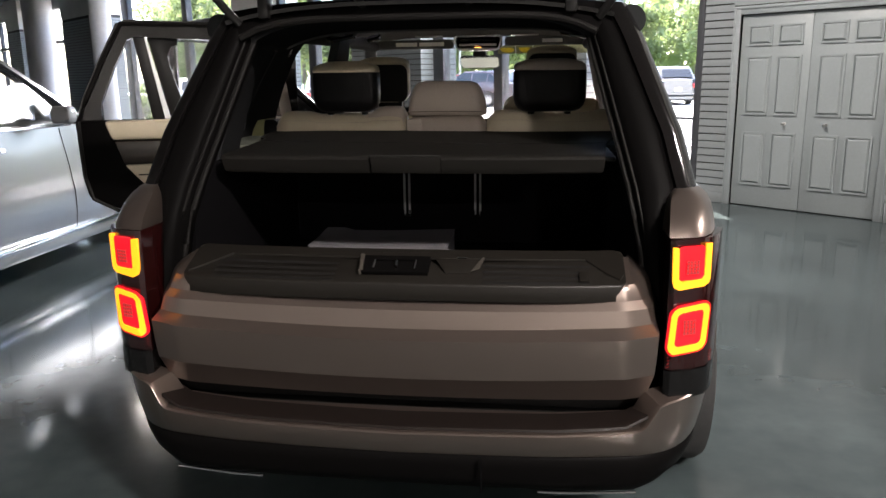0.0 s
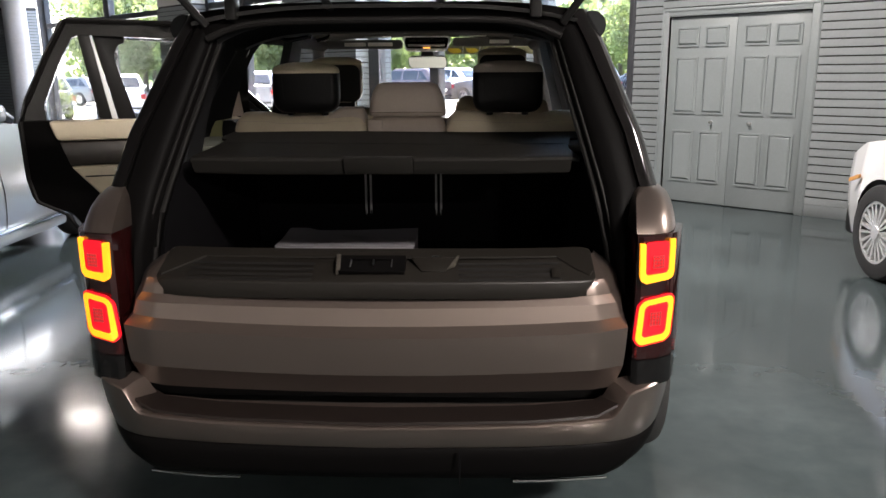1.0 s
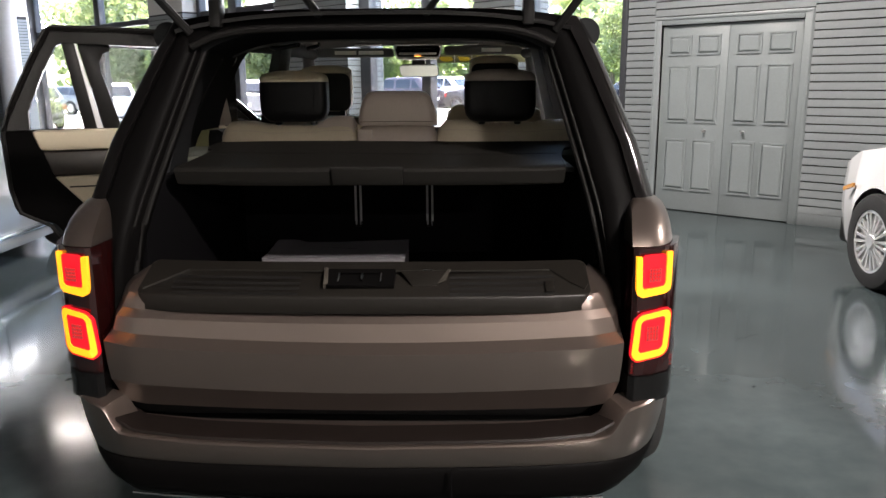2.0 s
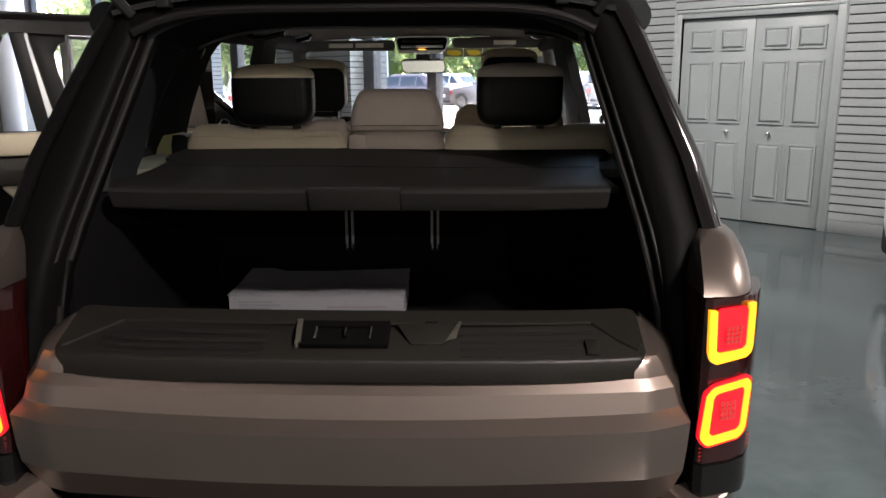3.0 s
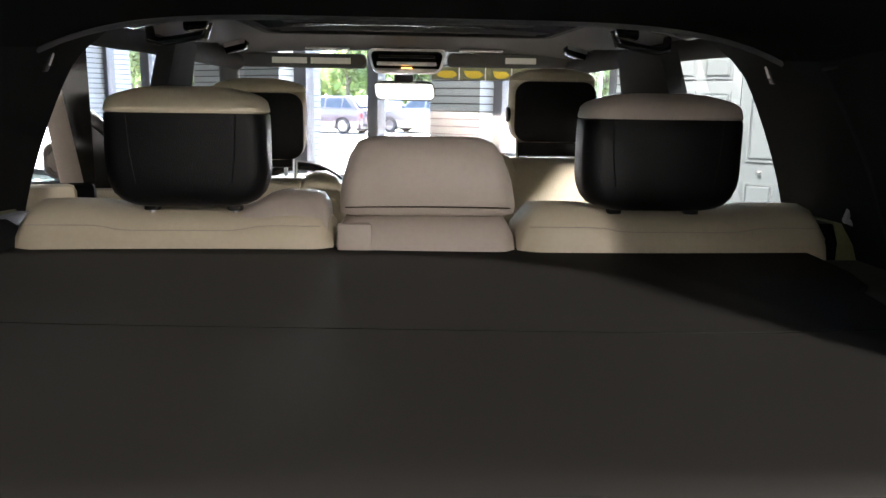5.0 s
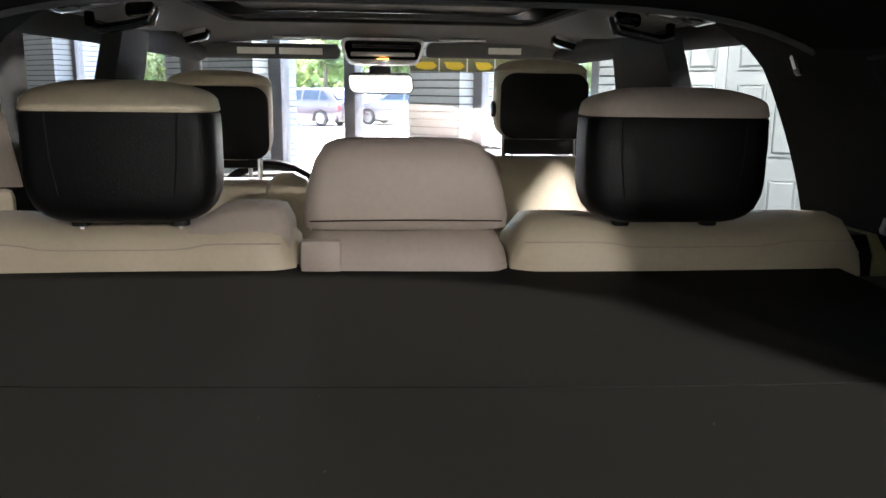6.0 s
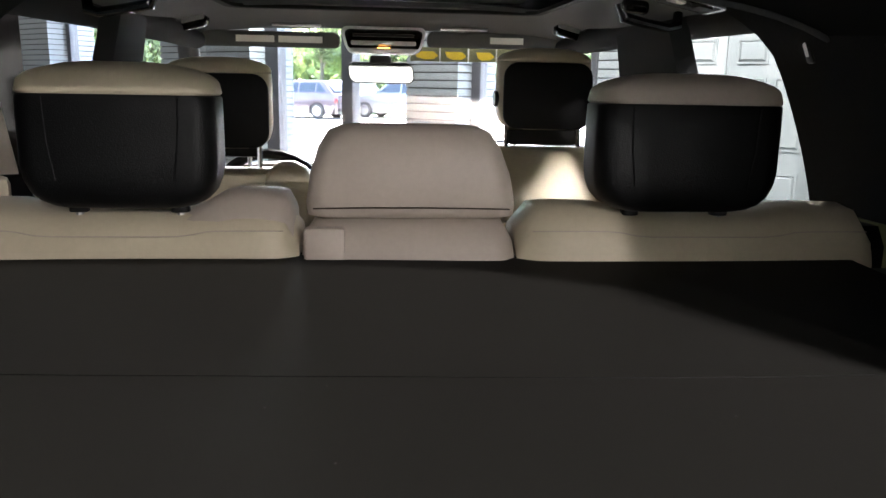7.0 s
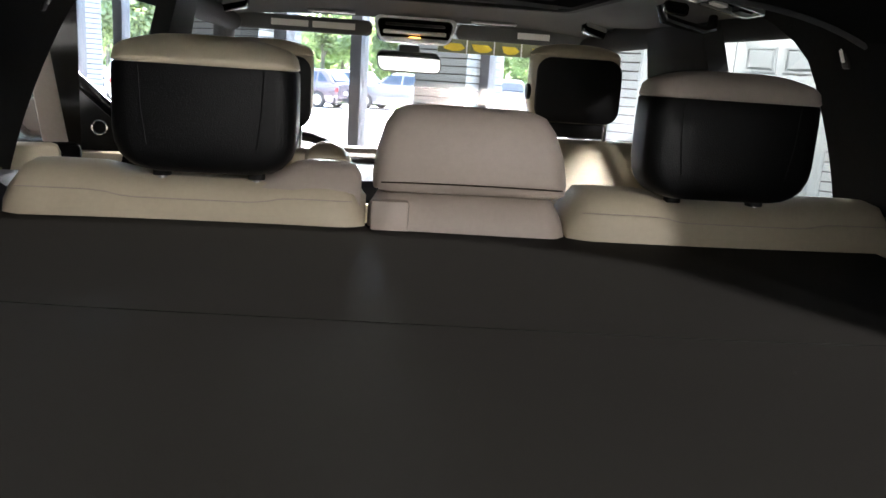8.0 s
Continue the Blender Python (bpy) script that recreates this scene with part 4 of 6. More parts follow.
# ---- seats ----
def headrest(parent, x0, x1, y, z0, z1, posts=True, mat_top=LEATHER, wrapped=False):
    """A padded headrest: black back, a stitched band round the top, two posts."""
    w, cx = x1 - x0, (x0 + x1) / 2
    zs = z0 + (z1 - z0) * (0.84 if wrapped else 0.785)

    def ring(z, inset, thick, r=0.03, crown=0.0):
        return [(a, b, z - crown * ((a - cx) / (w / 2)) ** 2) for a, b in rounded(w - 2 * inset, thick, min(r, thick / 2 - 0.004), 5, cx, y)]
    lowr = [ring(z0 + d, inset, thick) for d, inset, thick in ((0, 0.048, 0.070), (0.003, 0.034, 0.080), (0.010, 0.021, 0.090), (0.022, 0.010, 0.098), (0.040, 0.003, 0.104), (0.060, 0.0, 0.105))]
    lowr += [ring(zs - 0.03, 0.0, 0.105), ring(zs - 0.003, 0.001, 0.105), ring(zs, 0.004, 0.103)]
    upr = [ring(zs + 0.0002, 0.004, 0.103), ring(zs + 0.003, 0.001, 0.106), ring(zs + 0.008, 0.002, 0.105)]
    upr += [ring(z1 - d, inset, thick, crown=cr) for d, inset, thick, cr in ((0.024, 0.004, 0.102, 0.0), (0.017, 0.008, 0.096, 0.002), (0.011, 0.014, 0.088, 0.004), (0.006, 0.024, 0.076, 0.006), (0.002, 0.040, 0.060, 0.007), (-0.001, 0.060, 0.044, 0.008), (-0.002, 0.085, 0.028, 0.008))]
    h = part("headrest", loft(lowr), mat_top if wrapped else LEATHERB, parent, "black-backed headrest with a cream top band", angle=50)
    if wrapped:
        part("back_panel", prism(rounded(w - 0.010, zs - z0 - 0.005, 0.04, 6, cx + 0.004, (z0 + zs) / 2), 0.012, 0.004, to=lambda a, b, c: (a, y - 0.0525 + c, b)), LEATHERB, h)
    part("top_band", loft(upr), mat_top, h, angle=50)
    part("front_pad", box(x0 + 0.012, x1 - 0.012, y + 0.035, y + 0.065, z0 + 0.02, zs + 0.01, 0.014, 3), LEATHER, h)
    for s in (-1, 1):
        part("seam", tube([(cx + s * (w / 2 - 0.045), y - 0.0535, zs - 0.004), (cx + s * (w / 2 - 0.048), y - 0.0545, z0 + 0.09), (cx + s * (w / 2 - 0.055), y - 0.053, z0 + 0.04)], 0.0010, 5), LEATHERB, h)
        if posts:
            part("post", tube([(cx + s * 0.07, y + 0.005, z0 - 0.05), (cx + s * 0.07, y + 0.005, z0 + 0.02)], 0.006, 8), SATIN, h)
            part("post_collar", prism(rounded(0.026, 0.022, 0.008, 4, cx + s * 0.07, y + 0.005), 0.010, 0.002, to=lambda a, b, c: (a, b, z0 - 0.006 + c)), BLACKPLASTIC, h)
    return h


def back_section(name, x0, x1, ztop, crown, material, label=""):
    """One padded section of the rear seat back: rounded top, slightly crowned."""
    cx, w = (x0 + x1) / 2, x1 - x0
    rings = []
    for i in range(19):
        f = i / 18
        x = x0 + w * f
        e = min(1.0, min(f, 1 - f) * w / 0.045)
        e = math.sqrt(max(0.0, 1 - (1 - e) ** 2))
        zt = ztop + crown(f) - 0.035 * (1 - e)
        d = 0.5 * (0.13 + 0.03 * e)
        rings.append([(x, 1.015 - d, 0.70), (x, 1.015 - d, zt - 0.055), (x, 1.015 - d + 0.008, zt - 0.025), (x, 1.015 - d + 0.03, zt - 0.006), (x, 1.015, zt),
                      (x, 1.015 + d - 0.03, zt - 0.006), (x, 1.015 + d, zt - 0.04), (x, 1.015 + d + 0.04, 0.70)])
    return part(name, loft(rings), material, suv, label, angle=50)


def sad(f, a, b):
    """A shoulder at the ends and a saddle below the headrest."""
    return -0.012 * (1 / (1 + math.exp(-(f - a) * 60)) - 1 / (1 + math.exp(-(f - b) * 60)))


bl = back_section("rear_seat_back", -0.685, -0.150, 1.358, lambda f: sad(f, 0.28, 0.78), LEATHER, "cream leather rear seat back")
bc = back_section("centre_seat_back", -0.146, 0.168, 1.341, lambda f: 0.0, LEATHERG, "taupe leather centre seat back with a folding armrest")
br = back_section("rear_seat_back", 0.172, 0.735, 1.358, lambda f: sad(f, 0.27, 0.72), LEATHER, "cream leather rear seat back")
part("belt_mound", loft([[(x, 1.003 + a, z + b) for a, b in ((-0.055, -0.04), (-0.045, -0.012), (-0.02, 0.0), (0.02, 0.0), (0.045, -0.012), (0.055, -0.04))] for x, z in ((-0.312, 1.345), (-0.29, 1.353), (-0.262, 1.370), (-0.24, 1.3755), (-0.185, 1.3755), (-0.168, 1.371), (-0.158, 1.352))]), LEATHERG, bl, angle=50)
part("release_tab", box(-0.142, -0.083, 0.932, 0.952, 1.24, 1.327, 0.006), LEATHERG, bc)
for bx, xs in ((bl, (-0.66, -0.17)), (br, (0.19, 0.71))):
    part("top_stitch", tube([(xs[0] + (xs[1] - xs[0]) * f, 0.937, 1.322 + 0.7 * sad(f, 0.28, 0.75)) for f in lin(0, 1, 24)], 0.0009, 5), LEATHERG, bx)
headrest(bl, -0.520, -0.256, 0.965, 1.355, 1.551)
headrest(br, 0.276, 0.554, 0.965, 1.353, 1.551, mat_top=LEATHERG)
ch = []
for z, x0, x1, t in ((1.338, -0.130, 0.157, 0.11), (1.342, -0.139, 0.167, 0.125), (1.36, -0.140, 0.168, 0.135), (1.40, -0.134, 0.160, 0.135), (1.44, -0.122, 0.145, 0.125), (1.462, -0.108, 0.130, 0.10), (1.47, -0.090, 0.112, 0.07), (1.472, -0.07, 0.092, 0.04)):
    ch.append([(a, b, z) for a, b in rounded(x1 - x0, t, 0.03, 5, (x0 + x1) / 2, 1.01)])
cr = part("centre_headrest", loft(ch), LEATHERG, bc, "taupe leather centre headrest", angle=50)
part("stitch_line", tube([(x, 0.9405 - 0.003 * math.cos(9 * (x - 0.014)), 1.352 + 0.004 * math.cos(7 * (x - 0.014))) for x in lin(-0.128, 0.155, 12)], 0.0011, 5), WOOD, cr)
pad = part("release_pad", moved(prism(rounded(0.098, 0.046, 0.010), 0.007, 0.002, to=lambda a, b, c: (a, b, c)), pose(-0.224, 0.968, 1.339, 47)), LEATHERG, bl, "taupe seat release pad")
part("release_slot", moved(box(-0.026, 0.022, 0.006, 0.015, 0.006, 0.0085, 0.001), pose(-0.224, 0.968, 1.339, 47)), SATIN, pad)
part("rear_bench", box(-0.68, 0.72, 1.08, 1.55, 0.55, 0.80, 0.05, 3), LEATHER, suv)
part("seat_shell", box(-0.655, 0.655, 0.925, 0.938, 0.836, 1.235, 0.004), CARPET, suv)
for s, x in ((-1, -0.145), (1, 0.140)):
    for dx in (-0.010, 0.010):
        part("seat_slot", box(x + dx - 0.004, x + dx + 0.004, 0.917, 0.9265, 0.95, 1.232, 0.002), SLOTGREY, suv)
    part("tether_ring", tube([(x - 0.012, 0.915, 0.965), (x - 0.012, 0.905, 0.945), (x + 0.012, 0.905, 0.945), (x + 0.012, 0.915, 0.965)], 0.004, 6), CHROME, suv)
def bolster_rings(s, xs, up):
    return [[(s * x, y, z) for y, z in ((0.955 - up, 1.20), (0.955 - up, zt - 0.03), (0.975 - up / 2, zt + up), (1.08, zt + up), (1.12, zt - 0.03), (1.12, 1.20))] for x, zt in xs]


for s, x0 in ((-1, 0.665), (1, 0.68)):
    prof = [(x0, 1.30), (x0 + 0.04, 1.325), (x0 + 0.075, 1.324), (x0 + 0.13, 1.314), (x0 + 0.185, 1.292)]
    bolster = part("door_side_bolster", loft(bolster_rings(s, prof, 0.0)), LEATHERB, suv, "black side bolster", angle=50)
    part("belt_webbing", loft(bolster_rings(s, prof[2:4], 0.004)), OLIVE, bolster, "olive seat belt webbing")


part("belt_guide", moved(ring_frame(rounded(0.034, 0.044, 0.008), rounded(0.020, 0.026, 0.004), 0.008, to=lambda a, b, c: (a, c, b)), pose(0.772, 0.94, 1.348, 0, 20, 12)), TRIMCHROME, suv, "pale seat belt guide ring")


def front_seat(x0, x1, ytop, ztop, drop=0.0, hz=(0.047, 0.260), hump=1):
    cx, w = (x0 + x1) / 2, x1 - x0
    rings = []
    for z, yy, hw, t in ((0.62, ytop - 0.14, 0.26, 0.16), (0.9, ytop - 0.10, 0.265, 0.17), (1.15, ytop - 0.05, 0.25, 0.15), (ztop - 0.06 - drop, ytop - 0.01, 0.245, 0.13), (ztop - 0.012 - drop, ytop, 0.235, 0.10), (ztop - drop, ytop + 0.005, 0.215, 0.06)):
        rings.append([(a, b, z) for a, b in rounded(2 * hw, t, 0.045 if t > 0.1 else 0.02, 5, cx, yy)])
    b = part("front_seat_back", loft(rings), LEATHER, suv, "cream leather front seat", angle=50)
    part("seat_base", box(cx - 0.26, cx + 0.26, ytop - 0.10, ytop + 0.46, 0.46, 0.72, 0.05, 3), LEATHER, b)
    part("back_panel", box(cx - 0.22, cx + 0.22, ytop - 0.235, ytop - 0.20, 0.66, 1.20, 0.015), LEATHER, b)
    h = headrest(b, x0, x1, ytop + 0.01, ztop + hz[0], ztop + hz[1], wrapped=True)
    hx = cx + hump * 0.175
    part("shoulder_bolster", loft([[(hx + d, ytop - 0.03 + a, ztop - drop + zz + b_) for a, b_ in ((-0.05, -0.06), (-0.045, -0.02), (-0.02, 0.0), (0.03, 0.0), (0.05, -0.03), (0.05, -0.06))] for d, zz in ((-0.055, -0.012), (-0.04, 0.008), (-0.015, 0.020), (0.015, 0.020), (0.045, 0.004), (0.06, -0.02))]), LEATHER, b, angle=50)
    for s in (-1, 1):
        part("chrome_post", tube([(cx + s * 0.1, ytop - 0.015, ztop - 0.05), (cx + s * 0.1, ytop - 0.01, ztop + 0.07)], 0.007, 8), CHROME, h)
    part("chrome_bar", tube([(cx - 0.1, ytop - 0.022, ztop + 0.050), (cx + 0.1, ytop - 0.022, ztop + 0.050)], 0.004, 6), CHROME, h)
    part("carrier", box(cx - 0.095, cx + 0.095, ytop - 0.02, ytop + 0.02, ztop + 0.005, ztop + 0.050, 0.008), BLACKPLASTIC, h)
    part("button", moved(prism([(0.022 * math.cos(t), 0.022 * math.sin(t)) for t in lin(0, 2 * math.pi, 17)[:-1]], 0.012, to=lambda a, b, c: (c, a, b)), pose(x0 - 0.003, ytop, ztop + 0.128)), BLACKPLASTIC, h)
    return b


front_seat(-0.565, -0.303, 1.90, 1.335, 0.024, (0.028, 0.256), 1)
front_seat(0.298, 0.550, 1.95, 1.372, 0.0, (0.047, 0.262), -1)

# dashboard, wheel, centre console
dash = part("dashboard", loft([[(x, y, z) for y, z in ((2.70, 0.85), (2.68, 1.05), (2.72, 1.12), (2.85, 1.165), (3.10, 1.15), (3.36, 1.09), (3.36, 0.85))] for x in (-0.78, -0.4, 0, 0.4, 0.78)]), LEATHERB, suv, "black leather dashboard")
part("instrument_hood", box(-0.56, -0.20, 2.62, 2.86, 1.10, 1.20, 0.04, 3), BLACKPLASTIC, dash)
part("dash_face", box(-0.76, 0.76, 2.655, 2.70, 0.86, 1.04, 0.015), LEATHER, dash)
sw = []
for i in range(29):
    t = 2 * math.pi * i / 28
    sw.append((-0.38 + 0.185 * math.cos(t), 2.47 - 0.075 * math.sin(t), 1.13 + 0.175 * math.sin(t)))
wheelo = part("steering_wheel", tube(sw, 0.017, 8, cap=False), LEATHERB, suv)
part("hub", box(-0.45, -0.31, 2.47, 2.53, 1.06, 1.18, 0.025, 3), BLACKPLASTIC, wheelo)
for a, b in ((-0.56, -0.44), (-0.32, -0.20)):
    part("spoke", box(a, b, 2.475, 2.50, 1.11, 1.15, 0.008), SATIN, wheelo)
part("centre_console", box(-0.13, 0.13, 1.7, 2.75, 0.5, 0.86, 0.03), LEATHERB, suv)

# ---- roof fittings ----
con = part("overhead_console", prism(rounded(0.262, 0.075, 0.02), 0.10, 0.008, to=lambda a, b, c: (a - 0.002, 2.57 + c, 1.678 + b)), GLOSSBLACK, suv, "chrome-rimmed overhead switch console")
part("chrome_rim", ring_frame(rounded(0.270, 0.090, 0.026), rounded(0.252, 0.072, 0.022), 0.012, to=lambda a, b, c: (a - 0.002 + 0.10 * a * b / 0.045, 2.517 + c, 1.678 + b)), TRIMCHROME, con)
part("switch_bar", box(-0.112, 0.107, 2.506, 2.522, 1.662, 1.677, 0.004), TRIMCHROME, con)
part("lower_tray", prism([(-0.118, 1.652), (0.113, 1.652), (0.098, 1.634), (-0.103, 1.634)], 0.03, 0.005, to=lambda a, b, c: (a, 2.505 + c, b)), TRIMCHROME, con)
part("switch_bezel", box(-0.105, 0.10, 2.506, 2.520, 1.690, 1.700, 0.003), BLACKPLASTIC, con)
part("amber_light", box(-0.022, 0.018, 2.505, 2.518, 1.648, 1.656, 0.002), AMBER, con)
mir = part("rear_view_mirror", prism(rounded(0.24, 0.078, 0.028), 0.03, 0.006, to=lambda a, b, c: (a - 0.008 - 0.12 * b, 2.72 + c, 1.576 + b)), BLACKPLASTIC, suv)
part("mirror_glass", prism(rounded(0.230, 0.069, 0.024), 0.004, to=lambda a, b, c: (a - 0.008 - 0.12 * b, 2.703 + c, 1.576 + b)), MIRRORGLASS, mir)
part("mirror_mount", box(-0.05, 0.03, 2.70, 2.80, 1.60, 1.64, 0.012), BLACKPLASTIC, mir)
for x0, x1, labels in ((-0.63, -0.150, ((-0.500, -0.372), (-0.358, -0.21))), (0.150, 0.655, ((0.37, 0.487),))):
    vz = 1.679 if x0 < 0 else 1.690
    vis = part("sun_visor", prism(rounded(x1 - x0, 0.052, 0.020), 0.03, 0.008, to=lambda a, b, c: ((x0 + x1) / 2 + a, 2.60 + c - 0.25 * b, vz + b)), HEADLINER, suv)
    for a0, a1 in labels:
        part("warning_label", box(a0, a1, 2.578, 2.5815, vz - 0.011, vz + 0.011), LABEL, vis)
    xa = x0 + 0.26 if x0 < 0 else x0 + 0.04
    part("visor_clip", box(xa, xa + 0.16, 2.50, 2.52, 1.716, 1.724, 0.003), SATIN, vis)
for s in (-1, 1):
    hk = part("coat_hook_lamp", prism(rounded(0.085, 0.032, 0.012), 0.05, 0.006, to=lambda a, b, c: (s * (0.585 + a), 2.36 + c + 0.3 * a, 1.706 + b - 0.22 * a)), GLOSSBLACK, suv)
    part("chrome_cap", prism(rounded(0.074, 0.014, 0.005), 0.008, to=lambda a, b, c: (s * (0.585 + a), 2.331 + c + 0.3 * a, 1.718 + b - 0.22 * a)), TRIMCHROME, hk)
    def lampf(a, b, c):
        """On the roof lining: a outwards, b ahead, c down."""
        return (s * (0.525 + a), 1.24 + b + 0.25 * a, 1.690 - 0.16 * a - c)

    gl = part("reading_lamp", prism(rounded(0.112, 0.085, 0.010), 0.012, 0.004, to=lampf), GLOSSBLACK, suv, "chrome-rimmed reading lamp")
    part("chrome_rim", ring_frame(rounded(0.118, 0.092, 0.012), rounded(0.104, 0.078, 0.008), 0.010, to=lambda a, b, c: lampf(a, b, c + 0.006)), TRIMCHROME, gl)
    part("lens", prism(rounded(0.034, 0.030, 0.008, 4, -0.028, 0.0), 0.012, to=lambda a, b, c: lampf(a, b, c + 0.005)), LABEL, gl)
    part("switch_pad", prism(rounded(0.030, 0.04, 0.006, 4, 0.028, 0.0), 0.014, to=lambda a, b, c: lampf(a, b, c + 0.005)), BLACKPLASTIC, gl)
    gh = part("grab_handle", tube([(s * 0.455, 1.42, 1.700), (s * 0.465, 1.42, 1.672), (s * 0.515, 1.44, 1.664), (s * 0.575, 1.47, 1.658), (s * 0.60, 1.48, 1.665), (s * 0.605, 1.49, 1.69)], [0.010, 0.012, 0.010, 0.010, 0.012, 0.010], 10), GLOSSBLACK, suv)
    part("end_cap", prism(rounded(0.052, 0.026, 0.010), 0.02, 0.005, to=lambda a, b, c: (s * (0.475 + a), 1.385 + c, 1.690 + b - 0.1 * a)), GLOSSBLACK, gh)
    part("chrome_edge", tube([(s * 0.44, 1.372, 1.712), (s * 0.48, 1.372, 1.710), (s * 0.512, 1.374, 1.704)], 0.0035, 6), TRIMCHROME, gh)
    for yy, zz, xx in ((1.03, 1.595, 0.633), (1.80, 1.60, 0.620)):
        tg = part("airbag_tag", prism(rounded(0.026, 0.042, 0.006), 0.004, 0.001, to=lambda a, b, c: (s * (xx + 0.003 + c + 0.17 * a - 0.42 * b), yy + a, zz + b)), GREYPLASTIC, suv)
        part("tag_print", prism(rounded(0.012, 0.022, 0.002), 0.001, to=lambda a, b, c: (s * (xx - 0.0008 + c + 0.17 * a - 0.42 * b), yy + a, zz + b)), LABEL, tg)
    # exterior mirror
    if s > 0:
        em = part("door_mirror", prism(rounded(0.17, 0.15, 0.05), 0.12, 0.03, 3, to=lambda a, b, c: (s * (1.055 + a), 2.78 + c, 1.26 + b)), GLOSSBLACK, suv)
        part("mirror_glass", prism(rounded(0.125, 0.105, 0.04), 0.006, to=lambda a, b, c: (s * (1.055 + a), 2.716 + c, 1.26 + b)), DARKGLASS, em)
        part("mirror_rim", ring_frame(rounded(0.150, 0.130, 0.05), rounded(0.138, 0.118, 0.045), 0.008, to=lambda a, b, c: (s * (1.055 + a), 2.716 + c, 1.26 + b)), CHROME, em)
        part("mirror_arm", box(*sorted((s * 0.86, s * 0.98)), 2.76, 2.82, 1.19, 1.22, 0.01), BLACKPLASTIC, em)

# printed band along the top of the windscreen
ban = root("windscreen_banner", CAR, "olive windscreen banner strip with yellow drop shapes", "banner")
part("strip", box(0.10, 0.64, 2.742, 2.745, 1.622, 1.672), BANNER, ban)
for k in range(4):
    x = 0.155 + 0.105 * k
    part("yellow_drop", prism([(x - 0.045 + 0.012 * k, 1.657), (x + 0.03, 1.657), (x + 0.047, 1.642), (x + 0.03, 1.630), (x, 1.628), (x - 0.03 + 0.008 * k, 1.635)], 0.003, to=lambda a, b, c: (a, 2.738 + c, b)), YELLOW, ban)
    part("divider", box(x + 0.052, x + 0.056, 2.737, 2.740, 1.622, 1.672), LABEL, ban)

# ---- load cover and box ----
cov = root("load_cover", CAR, "black vinyl load cover with a moulded pull handle", "load cover")


def cover_pt(v, t):
    y = interp([(0, 0.142), (0.04, 0.137), (0.14, 0.124), (0.165, 0.127), (0.19, 0.136), (0.22, 0.16), (1, 0.975)], t)
    z = interp([(0, 1.210), (0.04, 1.215), (0.14, 1.252), (0.165, 1.259), (0.19, 1.2635), (0.22, 1.265), (0.7, 1.272), (1, 1.281)], t)
    half = interp([(0, 0.562), (0.03, 0.570), (0.06, 0.574), (0.16, 0.575), (0.22, 0.577), (0.5, 0.600), (0.7, 0.635), (0.72, 0.662), (0.8, 0.684), (1, 0.692)], t)
    return (v * half, y + 0.028 * abs(v) ** 4, z - 0.003 * math.sin(3 * v) * t)


part("cover_sheet", thicken(grid(cover_pt, lin(-1, 1, 31), [0, 0.04, 0.09, 0.14, 0.165, 0.19, 0.22, 0.3, 0.4, 0.5, 0.6, 0.7, 0.72, 0.8, 0.9, 1]), 0.008), COVERVINYL, cov, angle=28)
part("pull_handle", prism([(-0.104, 1.262), (0.104, 1.262), (0.102, 1.212), (-0.102, 1.212)], 0.010, 0.003, to=lambda a, b, c: (a, 0.126 + c - 0.34 * (b - 1.235), b)), COVERVINYL, cov, "dark plastic pull handle")
for hx in (-0.104, 0.104):
    part("handle_edge", tube([(hx, 0.117, 1.261), (hx, 0.126, 1.236), (hx, 0.134, 1.212)], 0.0018, 6), SATINBLACK, cov)
part("handle_lip", tube([(-0.103, 0.120, 1.264), (0.103, 0.120, 1.264)], 0.003, 6), BLACKPLASTIC, cov)
part("cassette", box(-0.60, 0.60, 0.955, 1.0, 1.228, 1.268, 0.015, 3), BLACKPLASTIC, cov)
crease_pts = [cover_pt(v, 0.548 - 0.022 * v) for v in lin(-0.98, 0.98, 15)]
part("cover_crease", tube([(a, b, c + 0.0002) for a, b, c in crease_pts], 0.0007, 5), SATINBLACK, cov)
for v, t in ((-0.22, 0.49), (-0.14, 0.53), (0.19, 0.585), (-0.12, 0.40), (0.42, 0.46)):
    q = cover_pt(v, t)
    part("lint_speck", moved(box(-0.0006, 0.0006, -0.0005, 0.0005, 0, 0.0005), pose(*q)), GATETRIM, cov)
for s in (-1, 1):
    part("side_guide", box(*sorted((s * 0.578, s * 0.612)), 0.24, 0.90, 1.236, 1.252, 0.005), BLACKPLASTIC, cov)

bx = root("cardboard_box", CAR @ pose(-0.174, 0.60, 0.836, 0, 0, 1.2), "flat white printed cardboard box on the load floor", "box")
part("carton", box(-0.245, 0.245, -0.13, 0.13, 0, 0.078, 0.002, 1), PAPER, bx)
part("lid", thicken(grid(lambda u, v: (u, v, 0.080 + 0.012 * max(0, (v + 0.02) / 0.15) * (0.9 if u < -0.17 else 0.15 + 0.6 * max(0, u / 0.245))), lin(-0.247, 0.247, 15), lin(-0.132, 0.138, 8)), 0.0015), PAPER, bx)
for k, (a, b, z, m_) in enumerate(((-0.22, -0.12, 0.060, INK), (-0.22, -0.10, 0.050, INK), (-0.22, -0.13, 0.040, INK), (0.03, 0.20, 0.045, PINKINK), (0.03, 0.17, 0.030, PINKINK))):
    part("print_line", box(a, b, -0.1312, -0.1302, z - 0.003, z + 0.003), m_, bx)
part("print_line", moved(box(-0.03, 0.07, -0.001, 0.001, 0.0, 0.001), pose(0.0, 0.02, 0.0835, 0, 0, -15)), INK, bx)


